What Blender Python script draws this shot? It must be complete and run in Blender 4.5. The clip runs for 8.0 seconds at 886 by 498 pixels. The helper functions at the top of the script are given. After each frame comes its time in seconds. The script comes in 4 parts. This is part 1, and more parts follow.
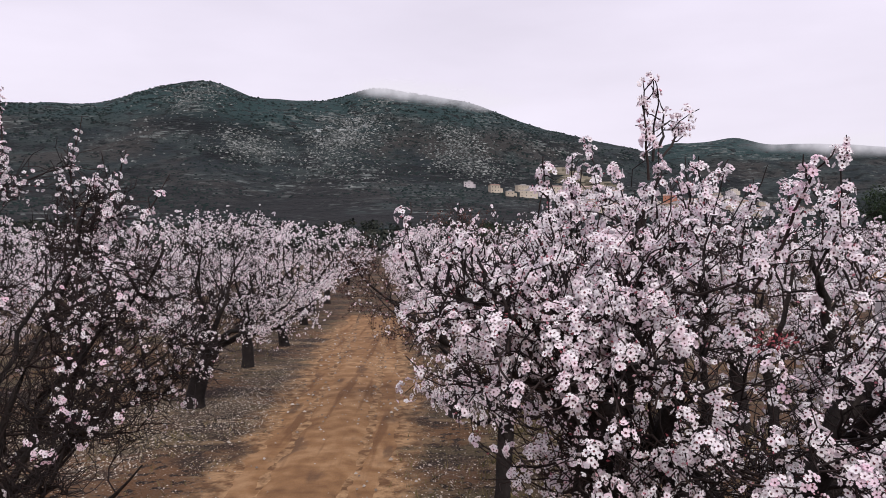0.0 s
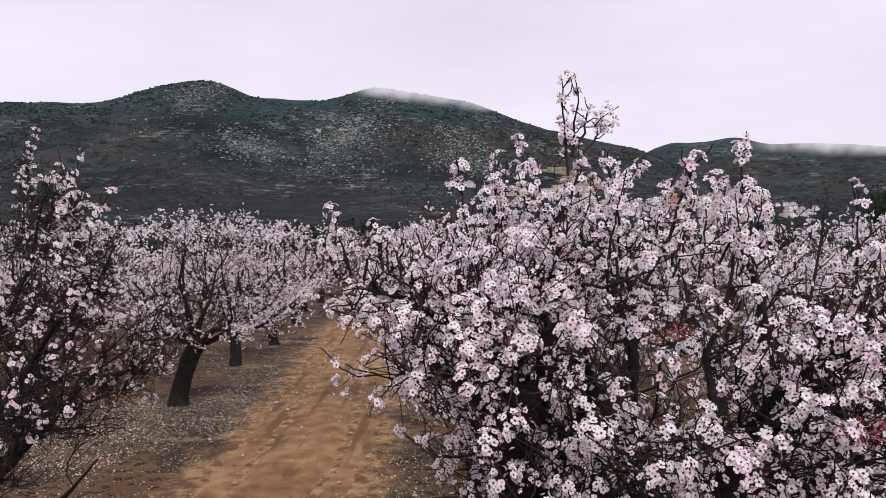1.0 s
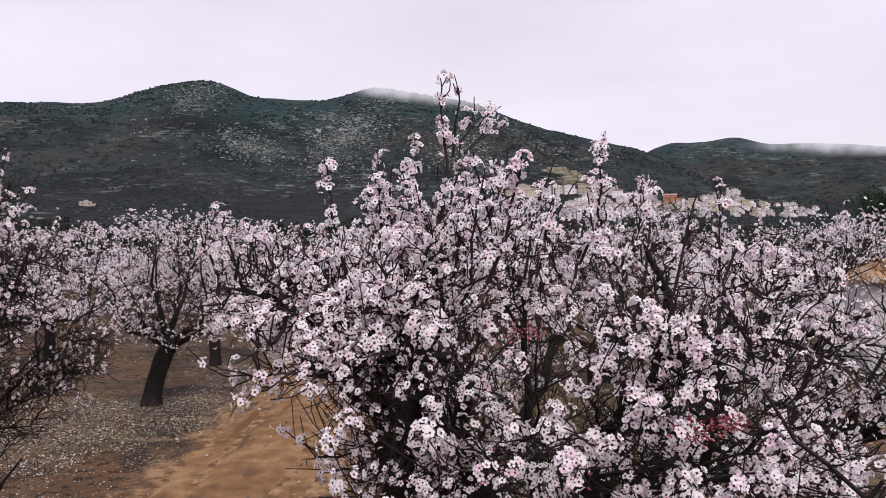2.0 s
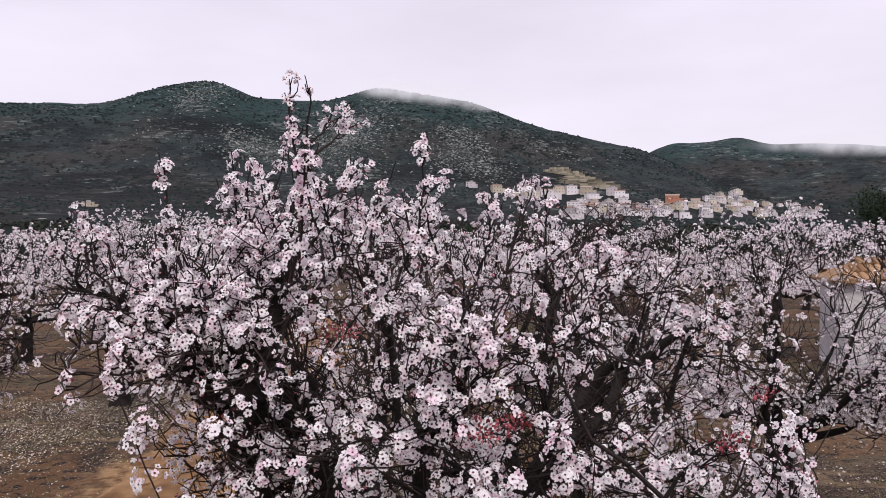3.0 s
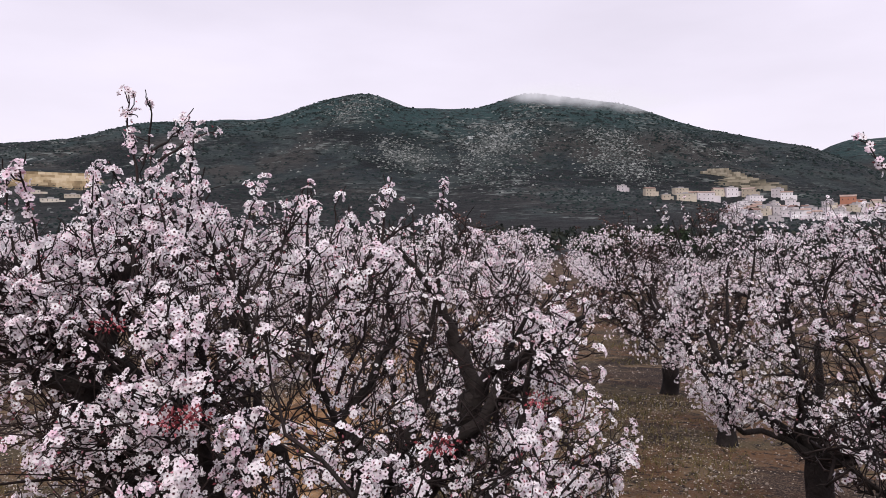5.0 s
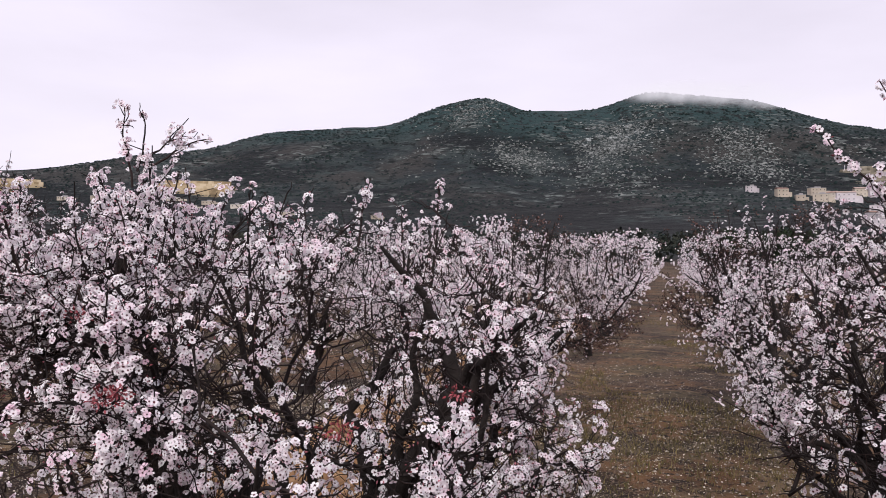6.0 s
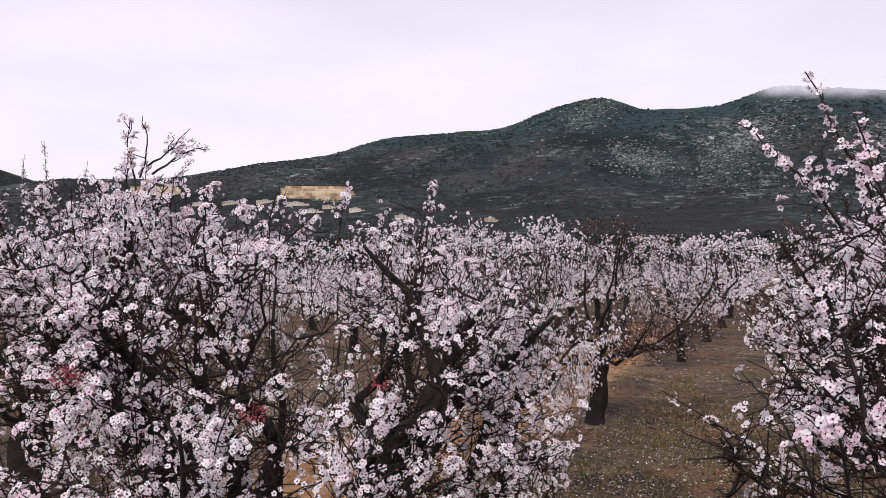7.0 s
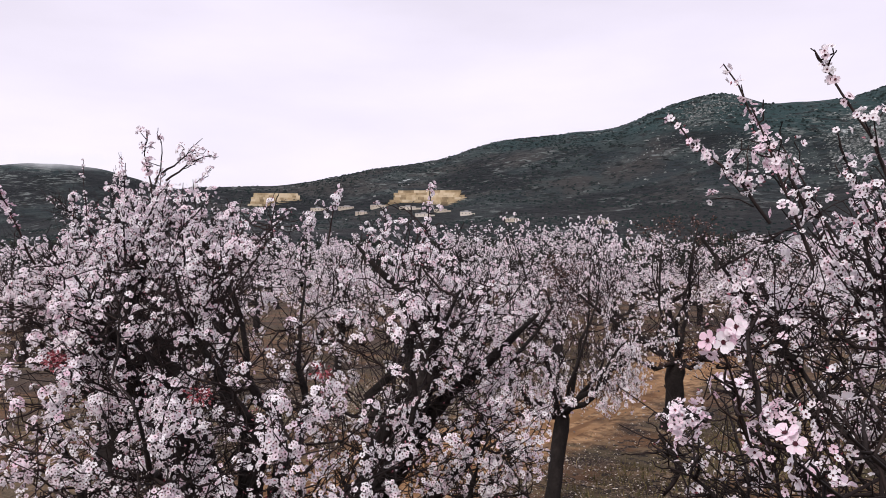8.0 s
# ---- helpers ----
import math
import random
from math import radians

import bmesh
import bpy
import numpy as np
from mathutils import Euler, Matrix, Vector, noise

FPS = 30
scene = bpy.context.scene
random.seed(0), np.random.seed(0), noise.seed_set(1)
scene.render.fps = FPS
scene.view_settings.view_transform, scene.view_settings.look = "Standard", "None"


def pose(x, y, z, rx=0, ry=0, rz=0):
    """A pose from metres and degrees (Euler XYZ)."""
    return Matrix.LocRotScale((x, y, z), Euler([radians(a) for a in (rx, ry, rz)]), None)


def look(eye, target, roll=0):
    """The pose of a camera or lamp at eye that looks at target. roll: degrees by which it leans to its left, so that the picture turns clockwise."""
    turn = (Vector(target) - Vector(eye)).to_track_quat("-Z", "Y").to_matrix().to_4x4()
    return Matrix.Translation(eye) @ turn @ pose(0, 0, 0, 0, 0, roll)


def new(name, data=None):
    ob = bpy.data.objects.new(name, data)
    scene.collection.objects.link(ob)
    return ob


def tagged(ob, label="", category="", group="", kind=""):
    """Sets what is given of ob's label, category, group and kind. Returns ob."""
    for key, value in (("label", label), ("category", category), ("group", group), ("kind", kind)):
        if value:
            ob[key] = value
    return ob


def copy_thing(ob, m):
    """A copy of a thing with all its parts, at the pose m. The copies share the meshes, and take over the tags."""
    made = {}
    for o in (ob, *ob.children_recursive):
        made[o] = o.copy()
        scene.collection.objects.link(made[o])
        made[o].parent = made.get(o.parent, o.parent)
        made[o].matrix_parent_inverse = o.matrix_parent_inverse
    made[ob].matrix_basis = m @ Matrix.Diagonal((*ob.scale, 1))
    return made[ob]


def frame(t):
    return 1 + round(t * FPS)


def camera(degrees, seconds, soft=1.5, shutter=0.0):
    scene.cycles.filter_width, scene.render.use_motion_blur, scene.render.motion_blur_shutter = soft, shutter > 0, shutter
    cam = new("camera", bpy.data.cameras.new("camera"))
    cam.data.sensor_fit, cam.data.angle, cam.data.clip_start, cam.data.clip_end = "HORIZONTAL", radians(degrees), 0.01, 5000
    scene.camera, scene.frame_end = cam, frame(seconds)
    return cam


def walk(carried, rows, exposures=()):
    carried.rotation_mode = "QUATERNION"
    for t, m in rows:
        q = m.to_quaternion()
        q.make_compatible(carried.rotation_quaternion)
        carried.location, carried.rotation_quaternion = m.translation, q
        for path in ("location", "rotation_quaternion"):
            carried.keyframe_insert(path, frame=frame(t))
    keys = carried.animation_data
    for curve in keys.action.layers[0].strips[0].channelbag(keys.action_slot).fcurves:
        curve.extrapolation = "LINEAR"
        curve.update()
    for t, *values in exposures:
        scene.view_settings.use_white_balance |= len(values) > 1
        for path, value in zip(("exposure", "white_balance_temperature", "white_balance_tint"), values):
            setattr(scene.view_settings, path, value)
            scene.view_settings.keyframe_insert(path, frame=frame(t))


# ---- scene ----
cam = camera(62.3, 8.0, soft=0.75)
PATH = [
    (0, (0.044, -0.214, 3.063), (0.044, 1.786, 3.035), 0.0),
    (0.5, (0.182, -0.243, 3.053), (0.181, 1.757, 3.025), -0.0),
    (1, (0.363, -0.275, 3.043), (0.362, 1.725, 3.014), -0.0),
    (2.3, (1.032, -0.273, 3.041), (1.03, 1.726, 3.012), -0.0),
    (2.5, (1.149, -0.278, 3.039), (1.148, 1.722, 3.011), 0.0),
    (3, (1.498, -0.281, 3.04), (1.489, 1.719, 3.012), -0.0),
    (3.5, (1.867, -0.263, 3.041), (1.832, 1.737, 3.014), 0.0),
    (4, (2.206, -0.252, 3.039), (2.096, 1.745, 3.013), -0.0),
    (4.5, (2.573, -0.233, 3.028), (2.316, 1.75, 3.008), -0.2),
    (4.7, (2.706, -0.213, 3.026), (2.389, 1.762, 3.009), -0.2),
    (5.8, (3.49, -0.104, 2.997), (2.824, 1.782, 2.993), 0.0),
    (6, (3.634, -0.081, 2.994), (2.916, 1.785, 2.992), -0.1),
    (6.5, (3.993, -0.017, 2.981), (3.135, 1.79, 2.983), -0.1),
    (7, (4.372, 0.111, 2.972), (3.373, 1.843, 2.978), -0.1),
    (7.5, (4.727, 0.27, 2.955), (3.59, 1.915, 2.967), -0.1),
    (8, (5.043, 0.396, 2.943), (3.793, 1.958, 2.958), -0.3),
]
walk(cam, [(t, look(e, g, r)) for t, e, g, r in PATH], exposures=[(0, -0.06), (3, -0.05), (4.5, -0.03), (6, 0.02), (8, 0.06)])


# ---- world, sun and exposure ----
SUN_EL, SUN_AZ = radians(46), radians(170)


def world():
    w = bpy.data.worlds.new("overcast")
    w.use_nodes = True
    scene.world = w
    n, l = w.node_tree.nodes, w.node_tree.links
    n.clear()
    out, bg = n.new("ShaderNodeOutputWorld"), n.new("ShaderNodeBackground")
    sky = n.new("ShaderNodeTexSky")
    sky.sky_type, sky.sun_disc = "NISHITA", False
    sky.sun_elevation, sky.sun_rotation = SUN_EL, SUN_AZ
    sky.dust_density = 4.0
    dim = n.new("ShaderNodeMixRGB")
    dim.blend_type = "MULTIPLY"
    dim.inputs[0].default_value = 1.0
    dim.inputs[2].default_value = (0.1, 0.1, 0.1, 1)
    l.new(sky.outputs[0], dim.inputs[1])
    tc, sep = n.new("ShaderNodeTexCoord"), n.new("ShaderNodeSeparateXYZ")
    l.new(tc.outputs["Generated"], sep.inputs[0])
    ramp = n.new("ShaderNodeValToRGB")
    e = ramp.color_ramp.elements
    e[0].position, e[0].color = 0.0, (0.91, 0.85, 0.97, 1)
    e[1].position, e[1].color = 1.0, (0.70, 0.66, 0.78, 1)
    m = e.new(0.30)
    m.color = (0.80, 0.74, 0.87, 1)
    l.new(sep.outputs[2], ramp.inputs[0])
    mp = n.new("ShaderNodeMapping")
    mp.inputs["Scale"].default_value = (1.6, 1.6, 6.0)
    l.new(tc.outputs["Generated"], mp.inputs[0])
    nz = n.new("ShaderNodeTexNoise")
    nz.inputs["Scale"].default_value, nz.inputs["Detail"].default_value = 1.7, 5
    l.new(mp.outputs[0], nz.inputs[0])
    r2 = n.new("ShaderNodeMapRange")
    r2.inputs[1].default_value, r2.inputs[2].default_value = 0.3, 0.7
    r2.inputs[3].default_value, r2.inputs[4].default_value = 0.93, 1.06
    l.new(nz.outputs[0], r2.inputs[0])
    cl = n.new("ShaderNodeMixRGB")
    cl.blend_type = "MULTIPLY"
    cl.inputs[0].default_value = 1.0
    l.new(ramp.outputs[0], cl.inputs[1])
    l.new(r2.outputs[0], cl.inputs[2])
    mix = n.new("ShaderNodeMixRGB")
    mix.inputs[0].default_value = 0.94
    l.new(dim.outputs[0], mix.inputs[1])
    l.new(cl.outputs[0], mix.inputs[2])
    l.new(mix.outputs[0], bg.inputs[0])
    bg.inputs[1].default_value = 1.14
    l.new(bg.outputs[0], out.inputs[0])


world()
sun = new("sun", bpy.data.lights.new("sun", "SUN"))
sun.data.energy, sun.data.angle, sun.data.color = 2.1, radians(14), (1.0, 0.96, 0.92)
sun.matrix_world = look((0, 0, 0), (-math.sin(SUN_AZ) * math.cos(SUN_EL), -math.cos(SUN_AZ) * math.cos(SUN_EL), -math.sin(SUN_EL)))


# ---- materials ----
def stuff_mat(name, cols, scale=5.0, rough=0.9, bump=0.0, bump_scale=40.0, island=0.0, per_object=0.0, coarse=0.6, spec=0.3, subsurf=0.0, detail=6):
    """Colours (dark to light) on two scales of noise in object space, with relief."""
    mt = bpy.data.materials.new(name)
    mt.use_nodes = True
    n, l = mt.node_tree.nodes, mt.node_tree.links
    b = n["Principled BSDF"]
    tc = n.new("ShaderNodeTexCoord")
    a, c = n.new("ShaderNodeTexNoise"), n.new("ShaderNodeTexNoise")
    a.inputs["Scale"].default_value, a.inputs["Detail"].default_value = scale, detail
    c.inputs["Scale"].default_value, c.inputs["Detail"].default_value = scale * 0.13, 3
    for t in (a, c):
        l.new(tc.outputs["Object"], t.inputs[0])
    mx = n.new("ShaderNodeMath")
    mx.operation = "MULTIPLY_ADD"
    mx.inputs[1].default_value = coarse
    l.new(c.outputs[0], mx.inputs[0])
    s = n.new("ShaderNodeMath")
    s.operation = "MULTIPLY"
    s.inputs[1].default_value = 1 - coarse
    l.new(a.outputs[0], s.inputs[0])
    l.new(s.outputs[0], mx.inputs[2])
    fac = mx.outputs[0]
    if island or per_object:
        src = n.new("ShaderNodeNewGeometry").outputs["Random Per Island"] if island else n.new("ShaderNodeObjectInfo").outputs["Random"]
        k = n.new("ShaderNodeMath")
        k.operation = "MULTIPLY_ADD"
        k.inputs[1].default_value = island or per_object
        l.new(src, k.inputs[0])
        k2 = n.new("ShaderNodeMath")
        k2.operation = "SUBTRACT"
        k2.inputs[1].default_value = (island or per_object) / 2
        l.new(fac, k2.inputs[0])
        l.new(k2.outputs[0], k.inputs[2])
        fac = k.outputs[0]
    ramp = n.new("ShaderNodeValToRGB")
    el = ramp.color_ramp.elements
    while len(el) < len(cols):
        el.new(0.5)
    for i, col in enumerate(cols):
        el[i].position = 0.28 + 0.44 * i / (len(cols) - 1)
        el[i].color = (*col, 1)
    l.new(fac, ramp.inputs[0])
    l.new(ramp.outputs[0], b.inputs["Base Color"])
    b.inputs["Roughness"].default_value = rough
    b.inputs["Specular IOR Level"].default_value = spec
    if subsurf:
        b.inputs["Subsurface Weight"].default_value = 0.0
        tr = n.new("ShaderNodeBsdfTranslucent")
        l.new(ramp.outputs[0], tr.inputs[0])
        ms = n.new("ShaderNodeMixShader")
        ms.inputs[0].default_value = subsurf
        l.new(b.outputs[0], ms.inputs[1])
        l.new(tr.outputs[0], ms.inputs[2])
        l.new(ms.outputs[0], n["Material Output"].inputs[0])
    if bump:
        bn, bp = n.new("ShaderNodeTexNoise"), n.new("ShaderNodeBump")
        bn.inputs["Scale"].default_value, bn.inputs["Detail"].default_value = bump_scale, 5
        l.new(tc.outputs["Object"], bn.inputs[0])
        l.new(bn.outputs[0], bp.inputs["Height"])
        bp.inputs["Strength"].default_value, bp.inputs["Distance"].default_value = bump, 0.02
        l.new(bp.outputs[0], b.inputs["Normal"])
    return mt


BARK = stuff_mat("bark", [(0.006, 0.0045, 0.004), (0.016, 0.012, 0.011), (0.042, 0.033, 0.030)], 9, 0.95, 0.9, 34)
TWIG = stuff_mat("twig_bark", [(0.007, 0.0045, 0.0045), (0.017, 0.011, 0.010), (0.042, 0.026, 0.023)], 6, 0.85, island=0.3)
PETAL = stuff_mat("petal", [(0.92, 0.77, 0.83), (0.95, 0.89, 0.915), (0.95, 0.93, 0.94)], 30, 0.7, island=0.5, subsurf=0.32)
PETAL_ONE = stuff_mat("petal_single", [(0.90, 0.64, 0.75), (0.94, 0.83, 0.88), (0.95, 0.91, 0.935)], 30, 0.7, per_object=0.5, subsurf=0.32)
HEART = stuff_mat("blossom_heart", [(0.030, 0.006, 0.010), (0.095, 0.014, 0.026)], 20, 0.8, island=0.5)
BUD = stuff_mat("bud", [(0.16, 0.03, 0.04), (0.45, 0.16, 0.20), (0.62, 0.38, 0.42)], 20, 0.7, island=0.8)
BROWN_BUD = stuff_mat("brown_bud", [(0.030, 0.015, 0.011), (0.075, 0.037, 0.028), (0.17, 0.095, 0.08)], 20, 0.8, island=0.8)
LITTER = stuff_mat("fallen_petal", [(0.14, 0.115, 0.08), (0.32, 0.275, 0.215), (0.66, 0.58, 0.50)], 5, 0.8, island=0.6)
STONE = stuff_mat("pebble", [(0.13, 0.10, 0.08), (0.28, 0.23, 0.18), (0.42, 0.37, 0.32)], 8, 0.9, island=0.7)
RED_BUD = stuff_mat("red_bud", [(0.10, 0.010, 0.014), (0.26, 0.035, 0.045), (0.44, 0.13, 0.15)], 20, 0.7, island=0.8)
THICKET = stuff_mat("thicket", [(0.009, 0.014, 0.011), (0.019, 0.025, 0.018), (0.040, 0.042, 0.030)], 0.3, 0.9, island=0.6)
GRASS = stuff_mat("dry_grass", [(0.050, 0.046, 0.016), (0.12, 0.098, 0.038), (0.22, 0.17, 0.075)], 3, 0.8, island=0.5)
SAND = stuff_mat("sandy_soil", [(0.10, 0.045, 0.018), (0.25, 0.135, 0.06), (0.44, 0.28, 0.15)], 3.0, 0.95, 1.0, 30, coarse=0.4, detail=12)
# distance haze is put into this colour as a blue tint
SCRUB = stuff_mat("scrub", [(0.009, 0.018, 0.018), (0.015, 0.027, 0.026), (0.022, 0.035, 0.032)], 0.05, 0.95, island=0.5)
ROCK = stuff_mat("limestone", [(0.05, 0.058, 0.056), (0.11, 0.12, 0.116), (0.22, 0.23, 0.22)], 0.3, 0.95, island=0.6)
PINE = stuff_mat("pine_needles", [(0.006, 0.014, 0.006), (0.016, 0.03, 0.012), (0.03, 0.05, 0.02)], 1, 0.9, island=0.5)
OCHRE = stuff_mat("ochre_stone", [(0.20, 0.15, 0.09), (0.40, 0.31, 0.19), (0.58, 0.49, 0.35)], 0.2, 0.95, per_object=0.4)
WHITEWASH = stuff_mat("whitewash", [(0.50, 0.45, 0.46), (0.66, 0.60, 0.62), (0.78, 0.73, 0.75)], 0.15, 0.9, per_object=0.6)
CREAM = stuff_mat("cream_render", [(0.40, 0.34, 0.27), (0.54, 0.47, 0.38), (0.64, 0.58, 0.50)], 0.15, 0.9, per_object=0.6)
TERRACOTTA = stuff_mat("terracotta", [(0.20, 0.12, 0.10), (0.30, 0.20, 0.16), (0.40, 0.30, 0.26)], 0.4, 0.9, per_object=0.6)
ORANGE = stuff_mat("orange_render", [(0.34, 0.14, 0.09), (0.44, 0.21, 0.14)], 0.2, 0.9)
GLASS = stuff_mat("window_glass", [(0.02, 0.022, 0.028), (0.05, 0.055, 0.065)], 0.4, 0.25, spec=0.5)
TERRACE = stuff_mat("pale_soil", [(0.06, 0.058, 0.045), (0.20, 0.175, 0.13), (0.36, 0.32, 0.25)], 0.12, 0.95, per_object=0.35)
TILE = stuff_mat("clay_tile", [(0.22, 0.12, 0.06), (0.36, 0.22, 0.12), (0.48, 0.33, 0.20)], 1.5, 0.9, 0.4, 20, per_object=0.5)
PLASTER = stuff_mat("old_plaster", [(0.36, 0.34, 0.34), (0.56, 0.53, 0.53), (0.68, 0.65, 0.66)], 1.2, 0.9, 0.3, 12)
CONCRETE = stuff_mat("concrete", [(0.24, 0.23, 0.23), (0.36, 0.34, 0.34), (0.46, 0.44, 0.44)], 0.5, 0.9)


def streaks():
    """Dark wheel marks drawn out along the track."""
    n, l = SAND.node_tree.nodes, SAND.node_tree.links
    bs, tc = n["Principled BSDF"], n["Texture Coordinate"]
    src = bs.inputs["Base Color"].links[0].from_socket
    for scale, lo, hi, col in (((4.5, 0.30, 1), 0.52, 0.66, (0.13, 0.062, 0.026)), ((2.0, 0.8, 1), 0.56, 0.68, (0.10, 0.055, 0.03))):
        mp, nz, mr, mx = n.new("ShaderNodeMapping"), n.new("ShaderNodeTexNoise"), n.new("ShaderNodeMapRange"), n.new("ShaderNodeMixRGB")
        mp.inputs["Scale"].default_value = scale
        nz.inputs["Scale"].default_value, nz.inputs["Detail"].default_value = 1.0, 6
        mr.interpolation_type = "SMOOTHSTEP"
        mr.inputs[1].default_value, mr.inputs[2].default_value, mr.inputs[4].default_value = lo, hi, 0.8
        l.new(tc.outputs["Object"], mp.inputs[0])
        l.new(mp.outputs[0], nz.inputs[0])
        l.new(nz.outputs[0], mr.inputs[0])
        l.new(mr.outputs[0], mx.inputs[0])
        l.new(src, mx.inputs[1])
        mx.inputs[2].default_value = (*col, 1)
        src = mx.outputs[0]
    l.new(src, bs.inputs["Base Color"])


streaks()


# bearing, slope above the level and half width in metres of the bare spurs
OUTCROPS = [(-7.0, 0.142, 72), (-8.4, 0.122, 45), (1.0, 0.128, 62), (-15.6, 0.123, 38), (-13.4, 0.118, 30), (-18.5, 0.175, 30), (2.2, 0.102, 50), (-6.0, 0.098, 42), (-40.5, 0.115, 26),
            (-26.5, 0.12, 45), (8.0, 0.11, 34)]


def ground_mat():
    """Soil in the orchard, scrub and limestone on the slopes."""
    mt = stuff_mat("orchard_soil", [(0.006, 0.0035, 0.0022), (0.021, 0.011, 0.0065), (0.060, 0.031, 0.016)], 2.6, 0.97, 1.0, 26, coarse=0.4, detail=10)
    n, l = mt.node_tree.nodes, mt.node_tree.links
    b, tc = n["Principled BSDF"], n["Texture Coordinate"]
    soil = b.inputs["Base Color"].links[0].from_socket

    def noise_of(scale, detail=4, stretch=None):
        t = n.new("ShaderNodeTexNoise")
        t.inputs["Scale"].default_value, t.inputs["Detail"].default_value = scale, detail
        t.inputs["Roughness"].default_value = 0.62
        src = tc.outputs["Object"]
        if stretch:
            mp = n.new("ShaderNodeMapping")
            mp.inputs["Scale"].default_value = stretch
            l.new(src, mp.inputs[0])
            src = mp.outputs[0]
        l.new(src, t.inputs[0])
        return t.outputs[0]

    def band(src, lo, hi):
        r = n.new("ShaderNodeMapRange")
        r.interpolation_type = "SMOOTHSTEP"
        r.inputs[1].default_value, r.inputs[2].default_value = lo, hi
        l.new(src, r.inputs[0])
        return r.outputs[0]

    def mix(fac, a, c):
        m = n.new("ShaderNodeMixRGB")
        l.new(fac, m.inputs[0])
        for s, v in ((m.inputs[1], a), (m.inputs[2], c)):
            if isinstance(v, tuple):
                s.default_value = (*v, 1)
            else:
                l.new(v, s)
        return m.outputs[0]

    def calc(op, a, c):
        m = n.new("ShaderNodeMath")
        m.operation = op
        for s, v in zip(m.inputs, (a, c)):
            if isinstance(v, (int, float)):
                s.default_value = v
            else:
                l.new(v, s)
        return m.outputs[0]

    # ochre patches, dry weeds and pale flecks in the soil
    col = mix(band(noise_of(0.42, 12), 0.46, 0.56), soil, (0.125, 0.062, 0.026))
    col = mix(band(noise_of(0.34, 9, (1, 2.2, 1)), 0.50, 0.60), col, (0.078, 0.060, 0.030))
    col = mix(band(noise_of(0.55, 10, (1, 2.6, 1)), 0.54, 0.62), col, (0.17, 0.115, 0.062))
    col = mix(band(noise_of(6.0, 9), 0.50, 0.60), col, (0.010, 0.0065, 0.0045))
    col = mix(band(noise_of(26, 5), 0.54, 0.62), col, (0.155, 0.108, 0.075))
    strewn = calc("MULTIPLY", band(noise_of(0.5, 6), 0.47, 0.58), band(noise_of(44, 4), 0.51, 0.58))
    col = mix(strewn, col, (0.125, 0.088, 0.062))
    # sand thrown out beside the track
    xyz = n.new("ShaderNodeSeparateXYZ")
    l.new(tc.outputs["Object"], xyz.inputs[0])

    side = calc("ABSOLUTE", calc("ADD", calc("ADD", xyz.outputs[0], 1.67), calc("MULTIPLY", calc("MAXIMUM", calc("SUBTRACT", xyz.outputs[1], 12.0), 0.0), 0.062)), 0)
    side = calc("ADD", side, calc("MULTIPLY", calc("SUBTRACT", noise_of(1.3, 6), 0.5), 1.9))
    near = calc("SUBTRACT", 1.0, band(side, 1.0, 1.6))
    near = calc("MULTIPLY", near, calc("SUBTRACT", 1.0, band(xyz.outputs[1], 24, 30)))
    sandy = mix(band(noise_of(5.0, 10), 0.36, 0.64), (0.12, 0.058, 0.024), (0.38, 0.235, 0.12))
    col = mix(near, col, sandy)
    # slopes: scrub on thin soil tinted blue for haze, greener with painted teal haze towards the top, pine woods at the
    # foot
    green = mix(band(noise_of(0.015, 8), 0.40, 0.60), (0.0120, 0.0190, 0.0215), (0.028, 0.039, 0.038))
    green = mix(band(noise_of(0.0045, 6), 0.48, 0.56), green, (0.034, 0.033, 0.031))
    # broad dark patches painted for the uneven cloud and haze above the slopes
    green = mix(band(noise_of(0.0050, 7, (1.0, 1.0, 2.0)), 0.50, 0.56), green, (0.0050, 0.0075, 0.0090))
    up = calc("ADD", xyz.outputs[2], calc("MULTIPLY", noise_of(0.006, 6), 150.0))
    green = mix(band(up, 225, 290), green, (0.017, 0.041, 0.041))
    wood = calc("MULTIPLY", calc("SUBTRACT", 1.0, band(up, 100, 170)), band(noise_of(0.012, 7), 0.36, 0.50))
    green = mix(wood, green, (0.0070, 0.0080, 0.0085))
    # beds of rock that crop out in patches along the contours
    patch = band(noise_of(0.0075, 8), 0.52, 0.62)
    green = mix(calc("MULTIPLY", band(noise_of(1.0, 7, (0.045, 0.045, 0.24)), 0.52, 0.60), patch), green, (0.13, 0.145, 0.137))
    green = mix(calc("MULTIPLY", band(noise_of(1.0, 7, (0.10, 0.10, 0.30)), 0.56, 0.63), band(noise_of(0.014, 6), 0.46, 0.62)), green, (0.085, 0.094, 0.088))
    green = mix(band(noise_of(0.07, 8), 0.53, 0.60), green, (0.0055, 0.0085, 0.0085))
    # bare limestone on the spurs: place, half width
    bare = None
    for az, sl, wide in OUTCROPS:
        x, y = 1180 * math.sin(radians(az)), 1180 * math.cos(radians(az))
        mp, far = n.new("ShaderNodeMapping"), n.new("ShaderNodeVectorMath")
        mp.inputs["Location"].default_value = (-x / wide / 1.6, -y / wide / 1.6, -(3 + 1150 * (sl - 0.022)) / wide * 1.35)
        mp.inputs["Scale"].default_value = (1 / wide / 1.6, 1 / wide / 1.6, 1.35 / wide)
        far.operation = "LENGTH"
        l.new(tc.outputs["Object"], mp.inputs[0])
        l.new(mp.outputs[0], far.inputs[0])
        one = calc("SUBTRACT", 1.0, far.outputs["Value"])
        bare = one if bare is None else calc("MAXIMUM", bare, one)
